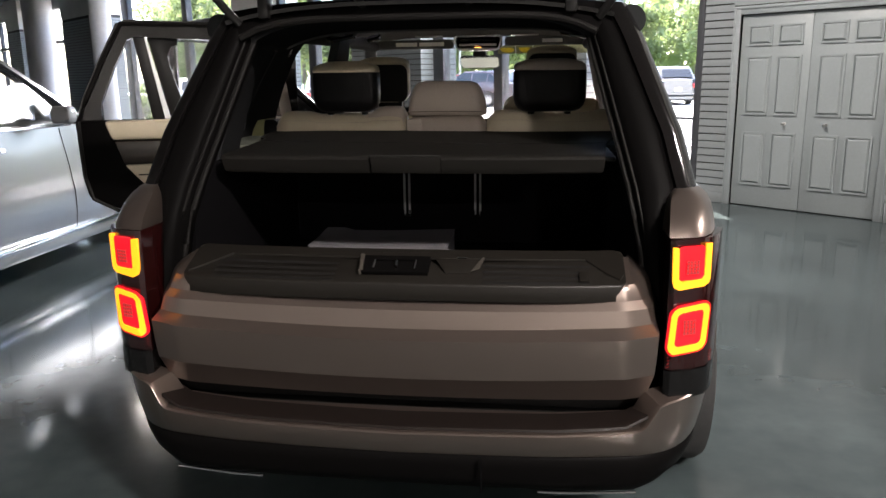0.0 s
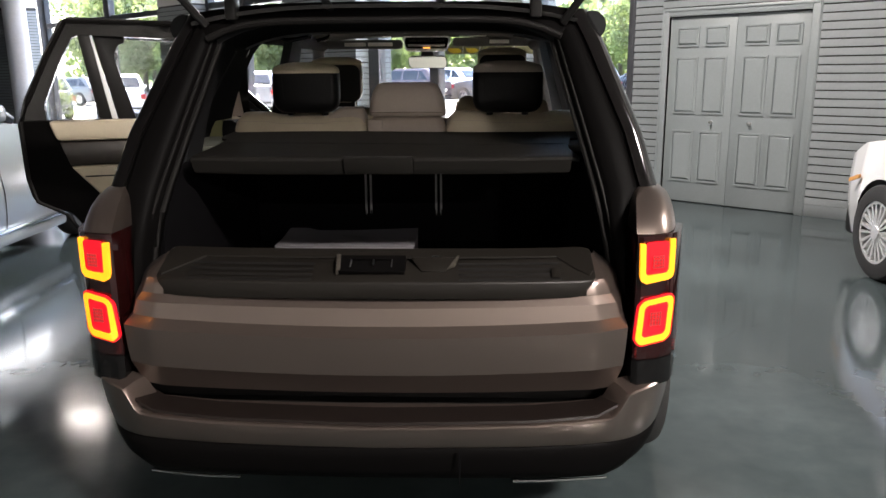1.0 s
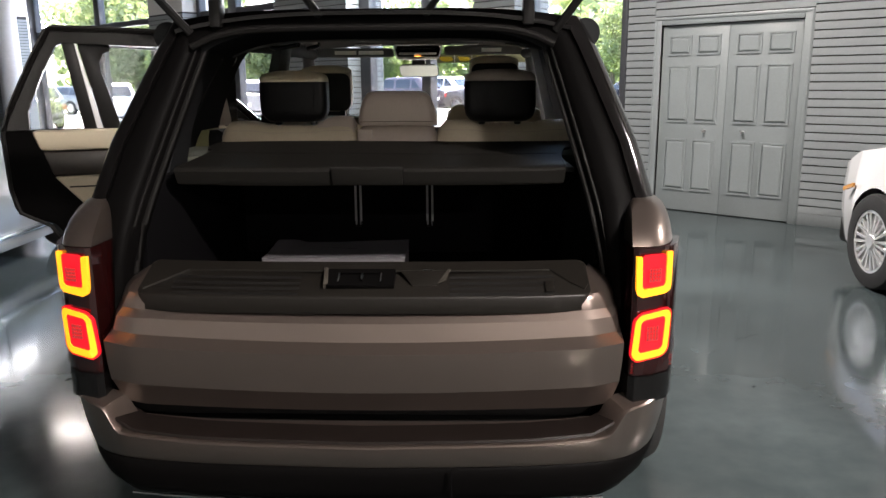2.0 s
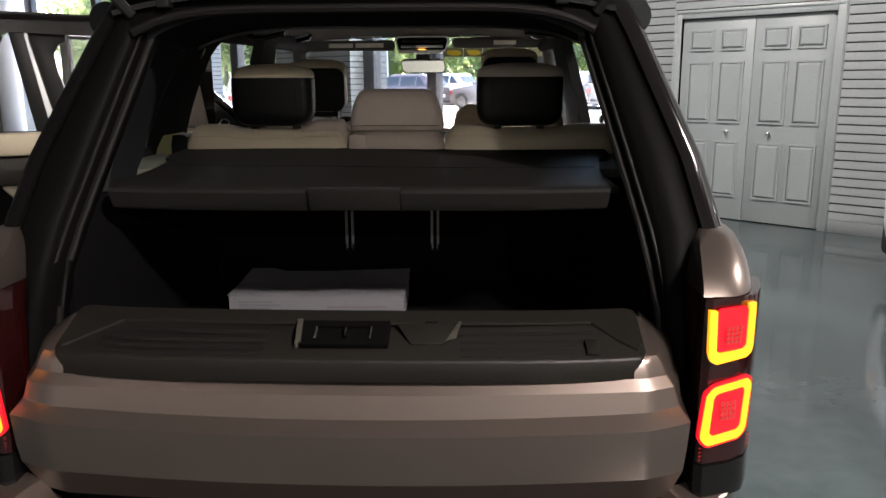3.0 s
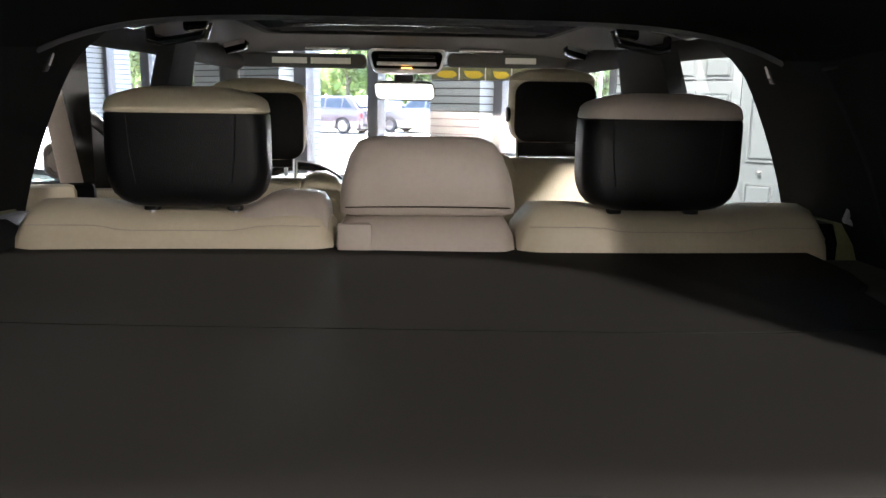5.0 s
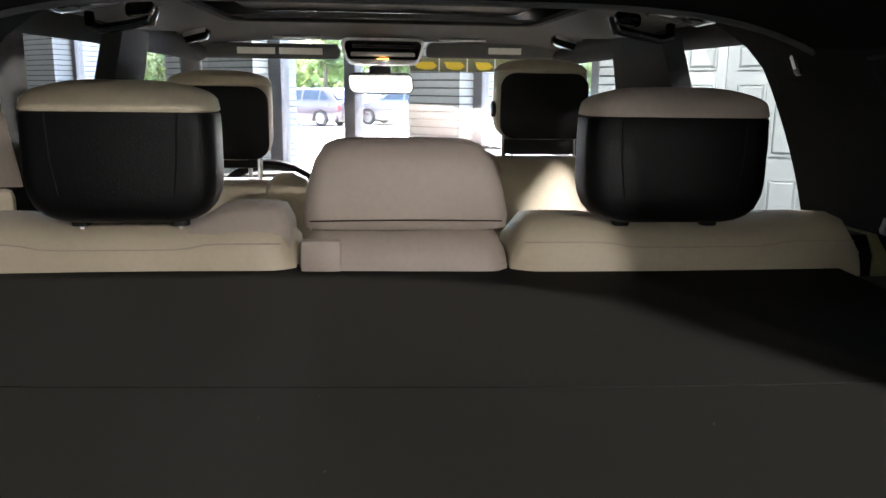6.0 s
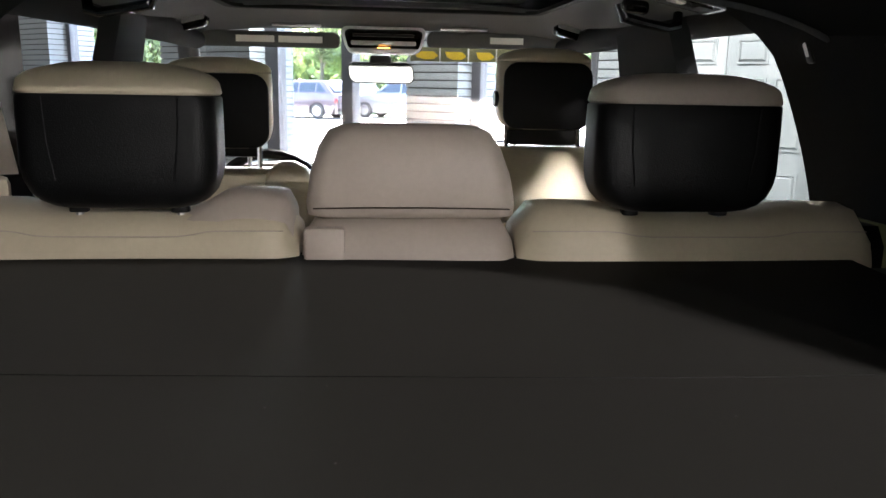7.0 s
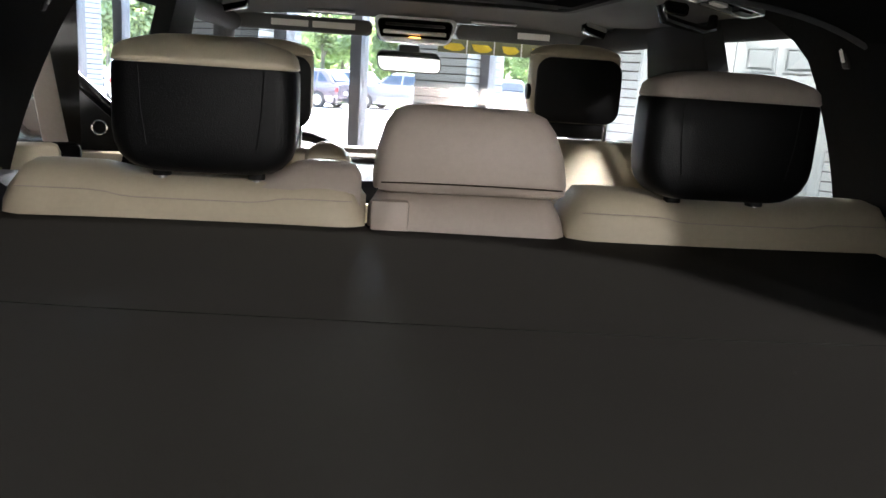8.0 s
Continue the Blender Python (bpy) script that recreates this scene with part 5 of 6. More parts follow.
# ---- showroom ----
# along the street wall: s runs to its far end, n into the room
P0, SD, ND = Vector((2.49, 7.14, 0)), Vector((-0.765, 0.644, 0)), Vector((-0.644, -0.765, 0))
WM = Matrix(((SD.x, ND.x, 0, P0.x), (SD.y, ND.y, 0, P0.y), (0, 0, 1, 0), (0, 0, 0, 1)))
S0, S1, N1 = -17.0, 36.0, 16.0
END = 0.45
PIERS = [(1.93, 2.60, 0.30), (5.22, 7.10, 0.30), (10.1, 11.48, 0.35), (20.4, 23.6, 0.35), (29.0, 31.0, 0.35)]


def wbox(s0, s1, n0, n1, z0, z1, bevel=0.0):
    return moved(box(s0, s1, n0, n1, z0, z1, bevel), WM)


floor = part("floor", wbox(S0, S1, -0.12, N1, -0.12, 0.0), FLOOR)
tagged(floor, "polished dark grey-green concrete showroom floor", "floor", kind="structure")
ceiling = part("ceiling", wbox(S0 - 0.2, S1 + 0.2, -0.3, N1 + 0.2, CEIL, CEIL + 0.25), CEILMAT)
tagged(ceiling, "plain dark grey showroom ceiling", "ceiling", kind="structure")
for k, (a, b, n0, n1) in enumerate(((S0, END, -0.14, 0.02), *((q[0] - 0.02, q[1] + 0.02, -0.47, q[2] + 0.02) for q in PIERS))):
    tagged(part("wall_band_%d" % (k + 1), wbox(a, b, n0, n1, 3.5, CEIL - 0.002), WALLMAT), "pale wall band above the siding", "wall", kind="structure")
for nm, a in (("wall_back", (S0, S1, N1, N1 + 0.2)), ("wall_right", (S0 - 0.2, S0, -0.12, N1 + 0.2)), ("wall_left", (S1, S1 + 0.2, -0.12, N1 + 0.2))):
    tagged(part(nm, wbox(*a, 0, CEIL), WALLMAT), "plain painted showroom wall", "wall", kind="structure")
# floor joint
part("floor_joint", tube([(1.55, 2.00, 0.0003), (1.75, 2.16, 0.0003), (1.86, 2.30, 0.0003), (2.06, 2.42, 0.0003)], 0.0008, 4), GAP, floor)

LAP = 0.085


def plank_mesh(s0, s1, n, depth=0.018, wrap=0.0):
    """A lap siding board; wrap > 0 makes it go round a pier of that depth."""
    bm = bmesh.new()
    prof = [(0.0, 0.0), (depth, 0.0), (depth, 0.010), (depth * 0.5, LAP - 0.013), (0.0, LAP - 0.013)]
    if not wrap:
        rings = [[(s, n + a, z) for a, z in prof] for s in (s0, s1)]
        b = loft(rings)
    else:
        b = bmesh.new()
        rows = []
        for a, z in prof:
            rows.append([b.verts.new(p) for p in ((s0 - a, n - wrap, z), (s0 - a, n + a, z), (s1 + a, n + a, z), (s1 + a, n - wrap, z))])
        for i in range(len(rows)):
            p, q = rows[i], rows[(i + 1) % len(rows)]
            for j in range(3):
                b.faces.new((p[j], p[j + 1], q[j + 1], q[j]))
    finish(b, 30)
    me = bpy.data.meshes.new("siding_board")
    b.to_mesh(me)
    b.free()
    me.materials.append(SIDING)
    return me


PIECES = []


def clad(wall, s0, s1, n, z0, z1, wrap=0.0):
    me = plank_mesh(s0, s1, n, wrap=wrap)
    z = z0
    while z + LAP <= z1 + 0.001:
        PIECES.append(("siding_board", me, wall, WM @ Matrix.Translation((0, 0, z))))
        z += LAP


# wall with the cupboard doors
CASE0, CASE1 = -1.645, 0.100
DOOR0, DOOR1, DH = -1.550, 0.008, 2.115
front = part("wall_front", moved(join(join(box(S0, CASE0 + 0.05, -0.12, 0.0, 0, CEIL), box(CASE0 + 0.05, CASE1 - 0.05, -0.12, 0.0, DH + 0.06, CEIL)), box(CASE1 - 0.05, END, -0.12, 0.0, 0, CEIL)), WM), GAP)
# unseen panel added behind the doors to stop daylight leaking under them
tagged(part("wall_backing", wbox(CASE0 - 0.1, CASE1 + 0.1, -0.20, -0.125, 0, DH + 0.2), GAP), "unseen dark backing behind the doors, added to block light leaks", "wall", kind="structure")
tagged(front, "grey lap-sided showroom wall", "wall", kind="structure")
SIDE_TOP = 3.5
clad(front, S0, CASE0 - 0.002, 0.002, 0.13, SIDE_TOP)
clad(front, CASE0 - 0.001, CASE1 + 0.001, 0.002, 2.225, SIDE_TOP)
clad(front, CASE1 + 0.002, END, 0.002, 0.13, SIDE_TOP)
bb = part("baseboard", moved(join(box(S0, CASE0 - 0.003, 0.001, 0.018, 0, 0.128, 0.004), box(CASE1 + 0.003, END, 0.001, 0.018, 0, 0.128, 0.004)), WM), SIDING)
tagged(bb, "grey painted baseboard", "baseboard", kind="structure")
casing = bmesh.new()
for a in ((CASE0, DOOR0 - 0.004, 0.0, 0.03, 0.0, 2.215), (DOOR1 + 0.004, CASE1, 0.0, 0.03, 0.0, 2.215), (DOOR0 - 0.004, DOOR1 + 0.004, 0.0, 0.03, DH + 0.008, 2.215)):
    join(casing, box(*a, 0.007))
for a in ((CASE0 + 0.01, CASE0 + 0.035, 0.03, 0.042, 0.0, 2.205), (CASE1 - 0.035, CASE1 - 0.01, 0.03, 0.042, 0.0, 2.205), (CASE0 + 0.01, CASE1 - 0.01, 0.03, 0.042, 2.18, 2.205)):
    join(casing, box(*a, 0.005))
tagged(part("trim", moved(casing, WM), DOORPAINT), "grey moulded door casing", "trim", kind="structure")
dd = root("door_1", Matrix(), "closed grey panelled double closet doors with small knobs", "door", kind="structure")
LW = (DOOR1 - DOOR0) / 2
for k, (a, b) in enumerate(((DOOR0 + LW + 0.002, DOOR1), (DOOR0, DOOR0 + LW - 0.002))):
    leaf = part("door_leaf", wbox(a, b, -0.055, -0.018, 0.012, DH, 0.003), DOORPAINT, dd)
    w = b - a
    for f0, f1 in ((0.11, 0.46), (0.54, 0.89)):
        for z0, z1 in ((0.25, 0.845), (1.035, 1.675), (1.785, 2.005)):
            pa, pb = a + w * (1 - f1), a + w * (1 - f0)
            bm = ring_frame([(pa, z0), (pb, z0), (pb, z1), (pa, z1)], [(pa + 0.02, z0 + 0.02), (pb - 0.02, z0 + 0.02), (pb - 0.02, z1 - 0.02), (pa + 0.02, z1 - 0.02)], 0.026, to=lambda u, v, c: (u, -0.016 + c, v))
            q = bmesh.new()
            o = [q.verts.new(p) for p in ((pa + 0.022, -0.017, z0 + 0.022), (pb - 0.022, -0.017, z0 + 0.022), (pb - 0.022, -0.017, z1 - 0.022), (pa + 0.022, -0.017, z1 - 0.022))]
            i = [q.verts.new(p) for p in ((pa + 0.042, 0.002, z0 + 0.042), (pb - 0.042, 0.002, z0 + 0.042), (pb - 0.042, 0.002, z1 - 0.042), (pa + 0.042, 0.002, z1 - 0.042))]
            q.faces.new(i)
            for j in range(4):
                q.faces.new((o[j], o[(j + 1) % 4], i[(j + 1) % 4], i[j]))
            join(bm, q)
            part("door_panel", moved(bm, WM), DOORPAINT, leaf, angle=20)
    ks = -0.550 if k == 0 else -0.992
    kn = loft([[(ks + r * math.cos(t), n_, 0.945 + r * math.sin(t)) for t in lin(0, 2 * math.pi, 13)[:-1]] for n_, r in ((-0.018, 0.020), (-0.012, 0.012), (0.004, 0.010), (0.010, 0.017), (0.022, 0.019), (0.030, 0.012))])
    part("knob", moved(kn, WM), SATIN, leaf, "small brushed metal knob", angle=50)

# glazed part of the street wall: piers with siding, posts, transom, panes
glaz = root("window_1", Matrix(), "tall aluminium-framed showroom glazing between sided piers", "window", kind="structure")
HEADZ = 3.95
for k, (a, b, dep) in enumerate(PIERS):
    pier = part("wall_pier", wbox(a, b, -0.45, dep, 0, CEIL), GAP)
    pier.name = "wall_pier_%d" % (k + 1)
    tagged(pier, "grey lap-sided pier between shop windows", "pier", kind="structure")
    top = 2.90 if k == 2 else 3.46
    clad(pier, a, b, dep + 0.002, 0.0, top, wrap=dep + 0.45)
    part("pier_band", wbox(a - 0.006, b + 0.006, -0.452, dep + 0.006, top + 0.01, CEIL - 0.004), WALLMAT, pier, "plain pale band above the siding")
POSTS = [(0.45, 0.52), (1.80, 1.925), (2.605, 2.66), (3.66, 3.84), (4.97, 5.215), (7.105, 7.2), (8.70, 8.95), (9.98, 10.095), (11.485, 11.60), (14.5, 14.78), (18.45, 18.95), (23.605, 24.2), (26.7, 27.0), (28.8, 28.995), (31.005, 31.2), (33.5, 33.7)]
for a, b in POSTS:
    part("window_post", wbox(a, b, -0.10, 0.05, 0.0, HEADZ, 0.006), FRAMEMAT, glaz)
spans = [(0.52, 1.80), (2.66, 3.66), (3.84, 4.97), (7.2, 8.70), (8.95, 9.98), (11.60, 14.5), (14.78, 18.45), (24.2, 26.7), (27.0, 28.8), (31.2, 33.5), (33.7, 35.9)]
for a, b in spans:
    part("window_sill", wbox(a, b, -0.08, 0.04, 0.0, 0.10, 0.006), FRAMEMAT, glaz)
    if a > 7:
        part("transom", wbox(a, b, -0.08, 0.04, 2.80, 2.92, 0.006), FRAMEMAT, glaz)
    if a < 1:
        part("rail", wbox(a, b, -0.06, 0.02, 0.955, 0.985, 0.004), FRAMEMAT, glaz)
    pn = part("pane", wbox(a, b, -0.035, -0.029, 0.10, HEADZ), WINGLASS, glaz)
    pn.visible_shadow = False
hdr = part("wall_header", wbox(END, S1, -0.12, 0.06, HEADZ, CEIL), WALLMAT)
tagged(hdr, "pale wall band above the shop windows", "wall", kind="structure")
col = part("column", moved(loft([[(19.65 + 0.30 * math.cos(t), 0.42 + 0.30 * math.sin(t), z) for t in lin(0, 2 * math.pi, 33)[:-1]] for z in (0, CEIL)]), WM), WHITEPAINT)
tagged(col, "round white showroom column", "column", kind="structure")
col2 = part("column_far", moved(loft([[(25.4 + 0.48 * math.cos(t), 0.60 + 0.48 * math.sin(t), z) for t in lin(0, 2 * math.pi, 33)[:-1]] for z in (0, CEIL)]), WM), WHITEPAINT)
tagged(col2, "round white showroom column", "column", kind="structure")

# ceiling lamps out of view; 2, 3 and 6 added to brighten wall and cabin
LAMPS = [(3.05, -4.0), (-2.6, -4.2), (6.2, 1.4), (1.0, 4.6), (-6.8, 10.2), (-9.6, 13.0), (4.6, -11.5)]
lt = root("ceiling_light", pose(LAMPS[0][0], LAMPS[0][1], CEIL), "assumed recessed square white ceiling light panel, out of view", "ceiling light", "showroom ceiling lights")
part("frame", ring_frame([(-0.40, -0.22), (0.40, -0.22), (0.40, 0.22), (-0.40, 0.22)], [(-0.36, -0.18), (0.36, -0.18), (0.36, 0.18), (-0.36, 0.18)], 0.04, to=lambda a, b, c: (a, b, c - 0.021)), WHITEPAINT, lt)
part("diffuser", box(-0.358, 0.358, -0.178, 0.178, -0.03, -0.012), LAMPPANEL, lt)
for x, y in LAMPS[1:]:
    copy_thing(lt, pose(x, y, CEIL))
for i, (x, y) in enumerate(LAMPS):
    lamp_area("lamp_%d" % i, x, y, 0.70, 0.35, LAMP_W[i])
# unseen area lamps added high in two shop windows, standing in for daylight
for i, (a, b, watts) in enumerate(((2.70, 4.93, SKY_W[0]), (12.5, 18.4, SKY_W[1]))):
    sk = lamp_area("window_fill_%d" % i, 0, 0, b - a, 0.8, watts, (0.93, 0.97, 1.0))
    mid = P0 + SD * ((a + b) / 2) + ND * 0.08 + Vector((0, 0, 3.45))
    sk.matrix_world = look(mid, mid + ND - Vector((0, 0, 0.25)))


# ---- other cars ----
def plain_car(name, m, paint, label, L=4.7, W=1.86, H=1.68, group="", near=False, rear_dark=True, front=0.805):
    car = root(name, m, label, "car", group)
    ra, fa, wr, ar = 0.20 * L, front * L, 0.35, 0.39
    belt, hoodz = 0.66 * H, 0.62 * H
    hwt = [(0, 0.70), (0.04, 0.86), (0.12, 0.95), (0.3, 1.0), (0.7, 1.0), (0.88, 0.95), (0.96, 0.84), (1, 0.66)]
    pzt = [(0.2, 0.94), (0.45, 0.99), (0.62, 1.0), (0.85, 0.975), (1.15, 0.92)]
    topt = [(0, 0.93), (0.02, 1.0), (0.10, 1.0), (0.66, 1.0), (0.72, 0.97), (0.90, 0.86), (0.97, 0.74), (1.0, 0.62)]

    def low_z(y):
        z = 0.24
        for a in (ra, fa):
            if abs(y - a) < ar:
                z = max(z, wr + math.sqrt(ar * ar - (y - a) ** 2))
        return z
    stations = sorted(set([L * i / 46 for i in range(47)] + [a + ar * math.cos(t) for a in (ra, fa) for t in lin(0.02, math.pi - 0.02, 15)] + [0.01 * L, 0.99 * L]))

    def ring(y):
        f = y / L
        hw = W / 2 * interp(hwt, f)
        zt = belt * interp(topt, f)
        zl = low_z(y)
        pts = []
        for k in range(9):
            z = zl + (zt - zl) * k / 8
            pts.append((hw * interp(pzt, z), y, z))
        x = pts[-1][0]
        top = [(x * (1 - 0.05), y, zt + 0.012), (x * 0.6, y, zt + 0.035), (0, y, zt + 0.045)]
        half = pts + top
        return [(-a, b, c) for a, b, c in half[:-1]] + [half[-1]] + half[-2::-1]
    bm = loft([ring(y) for y in stations], cap=True, closed=False)
    body = part("body", bm, paint, car)
    part("chassis", box(-W / 2 + 0.16, W / 2 - 0.16, 0.1, L - 0.15, 0.2, 0.5, 0.05), BLACKPLASTIC, car)
    # cabin
    y0, y1, yt0, yt1 = 0.03 * L, 0.71 * L, 0.13 * L, 0.52 * L
    rings = []
    for f in (0, 0.35, 0.7, 0.9, 0.97, 1.0):
        z = belt + 0.01 + (H - belt - 0.01) * f
        g = f if f < 0.9 else 0.9 + (f - 0.9) * 1.6
        a, b = y0 + (yt0 - y0) * g, y1 + (yt1 - y1) * g
        hw = W / 2 * (0.915 - 0.20 * f ** 1.3) - (0.05 if f == 1 else 0)
        rings.append([(px, py, z) for px, py in rounded(2 * hw, b - a, 0.12, 4, 0, (a + b) / 2)])
    if near:
        cab = part("roof", loft(rings[3:]), paint, car)
        rows_ = [[Vector(q) for q in r] for r in rings]
        for q in (2, 7, 12, 17):
            part("roof_pillar", tube([r[q] for r in rows_[:5]], 0.045, 8), CARBLACK, car)
        for s in (-1, 1):
            part("roof_pillar", tube([(s * W / 2 * (0.915 - 0.20 * f ** 1.3), L * 0.41, belt + (H - belt) * f) for f in lin(0, 0.95, 5)], 0.04, 8), CARBLACK, car)
    else:
        cab = part("roof", loft(rings), paint, car)

    def on_side(s, y, g):
        z = belt + 0.01 + (H - belt - 0.01) * g
        return (s * (W / 2 * (0.915 - 0.20 * g ** 1.3) + 0.004), y, z)
    for s in (-1, 1):
        for q in (((0.08, 0.19), (0.21, 0.21)), ((0.225, 0.225), (0.40, 0.40)), ((0.42, 0.42), (0.66, 0.545))):
            (a, at), (b, bt) = q
            p = []
            for g in (0.08, 0.45, 0.82):
                w = g / 0.82
                p.append((on_side(s, L * (a + (at - a) * w), g), on_side(s, L * (b + (bt - b) * w), g)))
            part("side_window", strip([u for u, v in p], [v for u, v in p], 0.012, (-s, 0, -0.2)), GLASS if near else DARKGLASS, car)
        part("wheel_liner", box(*sorted((s * (W / 2 - 0.34), s * (W / 2 - 0.24))), ra - 0.36, ra + 0.36, 0.25, 0.72, 0.05), BLACKPLASTIC, car)
        part("wheel_liner", box(*sorted((s * (W / 2 - 0.34), s * (W / 2 - 0.24))), fa - 0.36, fa + 0.36, 0.25, 0.72, 0.05), BLACKPLASTIC, car)
        for a in (ra, fa):
            wheel(car, s * (W / 2 - 0.13), a, s, wr, 0.22, 10, BRIGHTRIM if near else SATIN)
        part("tail_lamp", prism([(0, 0.72), (0.20, 0.74), (0.22, 0.92), (0.02, 0.94)], 0.10, 0.01, to=lambda a, b, c: (s * (W / 2 * 0.93 - a), 0.05 + c * 0.4 - 0.03 + 0.0 * a, b)), REDLENS, car)
        part("headlight", prism([(0, 0.68), (0.16, 0.65), (0.15, 0.73), (0.01, 0.79)], 0.03, 0.006, to=lambda a, b, c: (s * (W / 2 * 0.83 - a), L * 0.957 + a * 1.1 + c, b)), LENS, car)
        part("mirror", prism(rounded(0.16, 0.13, 0.04), 0.12, 0.02, to=lambda a, b, c: (s * (W / 2 + 0.09 + a), L * (0.645 if front < 0.85 else 0.59) + c, belt + 0.09 + b)), paint, car)
        for yy in (0.24, 0.455):
            part("handle", prism(rounded(0.19, 0.03, 0.014), 0.03, 0.006, to=lambda a, b, c: (s * (W / 2 * 0.975 + 0.018 + c), L * yy + a, belt - 0.13 + b)), CHROME if near else paint, car)
        if near:
            part("sill_panel", box(*sorted((s * (W / 2 * 0.90), s * (W / 2 * 0.965))), ra + 0.43, fa - 0.43, 0.19, 0.285, 0.02), paint, car)
            part("sill_strip", box(*sorted((s * (W / 2 * 0.96), s * (W / 2 * 0.96 + 0.045))), ra + 0.45, fa - 0.45, 0.30, 0.33, 0.008), CHROME, car)
            part("belt_strip", box(*sorted((s * (W / 2 * 0.90), s * (W / 2 * 0.925))), 0.20 * L, 0.66 * L, belt - 0.012, belt + 0.022, 0.006), CHROME, car)
            for yy, dy in ((0.432, 0.012), (0.63, 0.006), (0.235, 0.02)):
                part("door_seam", tube([(s * W / 2 * (interp(pzt, z) + 0.002), L * yy + dy * L * math.sin((z - 0.3) * 2.2) * -1, z) for z in lin(0.32, belt - 0.02, 9)], 0.004, 4), GAP, car)
            part("side_marker", prism(rounded(0.14, 0.03, 0.01), 0.02, to=lambda a, b, c: (s * (W / 2 * 0.965 + c), fa + 0.40 + a, 0.70 + b + 0.35 * a * -1)), AMBERLENS, car)
    part("windscreen", strip([(-0.36 * W, L * 0.70, belt + 0.06), (-0.34 * W, L * 0.555, H - 0.10)], [(0.36 * W, L * 0.70, belt + 0.06), (0.34 * W, L * 0.555, H - 0.10)], 0.02, (0, 0.7, 0.7)), GLASS if near else DARKGLASS, car)
    part("rear_window", strip([(-0.36 * W, 0.036 * L, belt + 0.10), (-0.33 * W, 0.105 * L, H - 0.14)], [(0.36 * W, 0.036 * L, belt + 0.10), (0.33 * W, 0.105 * L, H - 0.14)], 0.03, (0, -1, 0.3)), GLASS if near else DARKGLASS, car)
    part("bumper_strip", box(-0.36 * W, 0.36 * W, -0.01, 0.05, 0.36, 0.44, 0.01), BLACKPLASTIC, car)
    part("plate", box(-0.16, 0.16, -0.012, 0.03, 0.60, 0.74, 0.004), LABEL, car)
    return car


BRIGHTRIM = mat("bright_rim", (0.80, 0.80, 0.80), 0.28, 0.55, var=0.05, scale=60)
LENS = mat("headlamp_lens", (0.35, 0.36, 0.37), 0.08, 0.5, coat=0.9, var=0.2, scale=30)
AMBERLENS = mat("amber_lens", (0.65, 0.30, 0.08), 0.2, coat=0.5, var=0.05, scale=30)
plain_car("silver_suv", pose(-4.20, 0.30, 0, 0, 0, 3.0), CARSILVER, "pale silver SUV with a chrome sill strip, parked in the showroom", L=5.2, H=1.74, W=1.92, near=True, front=0.90)
plain_car("white_suv", pose(4.17, -0.28, 0, 0, 0, 1.0), CARWHITE, "white SUV with multi-spoke wheels, parked in the showroom", H=1.70, near=True)

# ---- outside ----
SLOPE = 0.014


def lot_z(n):
    """The forecourt rises gently from the showroom."""
    return -0.13 + SLOPE * min(60.0, max(0.0, -n - 3.0))


ground = part("ground", moved(grid(lambda s_, n_: (s_, n_, lot_z(n_)), [-600, -150, -40, 0, 40, 150, 600], [600, 100, 20, -3, -20, -40, -63, -150, -700]), WM), CONCRETE)
tagged(ground, "pale sunlit concrete forecourt and car park", "ground", kind="structure")


def opt(s, n):
    """A place outside, by the street wall's own axes."""
    return P0 + SD * s + ND * n


SYAW = math.degrees(math.atan2(SD.y, SD.x))


def wall_n(x, y):
    return (Vector((x, y, 0)) - P0).dot(ND)


def lot_car(name, x, y, turn, paint, label, **kw):
    """A car with its middle at x, y; turn 0 faces along the street wall."""
    m = pose(x, y, lot_z(wall_n(x, y)), 0, 0, SYAW - 90 + turn) @ Matrix.Translation((0, -2.35, 0))
    return plain_car(name, m, paint, label, group="cars parked outside", **kw)


lot_car("parked_suv", -3.6, 36.2, 12, CARROSE, "rosy silver SUV parked on the sunlit forecourt")
lot_car("parked_suv", 1.0, 36.2, 12, CARPEWTER, "silver SUV parked on the sunlit forecourt")
lot_car("parked_suv", -2.2, 41.5, 10, CARWHITE, "white SUV parked in a further row outside")
lot_car("parked_car", -6.6, 44.5, 40, CARRED, "orange-red car parked in a further row outside", H=1.5)
lot_car("parked_suv", -14.4, 28.6, -22, CARWHITE, "white SUV parked with its tail to the showroom")
lot_car("parked_suv", -17.6, 28.0, -5, CARGREY, "dark grey SUV parked outside beside the grass")
lot_car("parked_car", -22.5, 40.0, 20, CARSILVER, "silver car parked in a further row outside", H=1.5)
lot_car("parked_suv", 5.4, 36.0, -40, CARPEWTER, "silver SUV parked with its tail to the showroom")
lot_car("parked_suv", 8.6, 38.5, 14, CARBLACK, "dark SUV parked in a further row outside")
lot_car("parked_suv", -13.5, 44.0, 25, CARWHITE, "white SUV parked in a further row outside")
lot_car("parked_suv", -10.0, 32.0, -30, CARGREY, "grey SUV parked on the sunlit forecourt")

verge = part("grass_verge", moved(grid(lambda s_, n_: (s_, n_, lot_z(n_) + 0.006), [-120, -40, 20, 80, 200], [-41, -50, -63, -90]), WM), GRASS)
tagged(verge, "mown grass verge beyond the car park", "grass", kind="structure")
verge2 = part("grass_strip", moved(grid(lambda s_, n_: (s_, n_, lot_z(n_) + 0.006), [18, 30, 46], [-26, -22.5]), WM), GRASS)
tagged(verge2, "narrow strip of grass between parking rows", "grass", kind="structure")


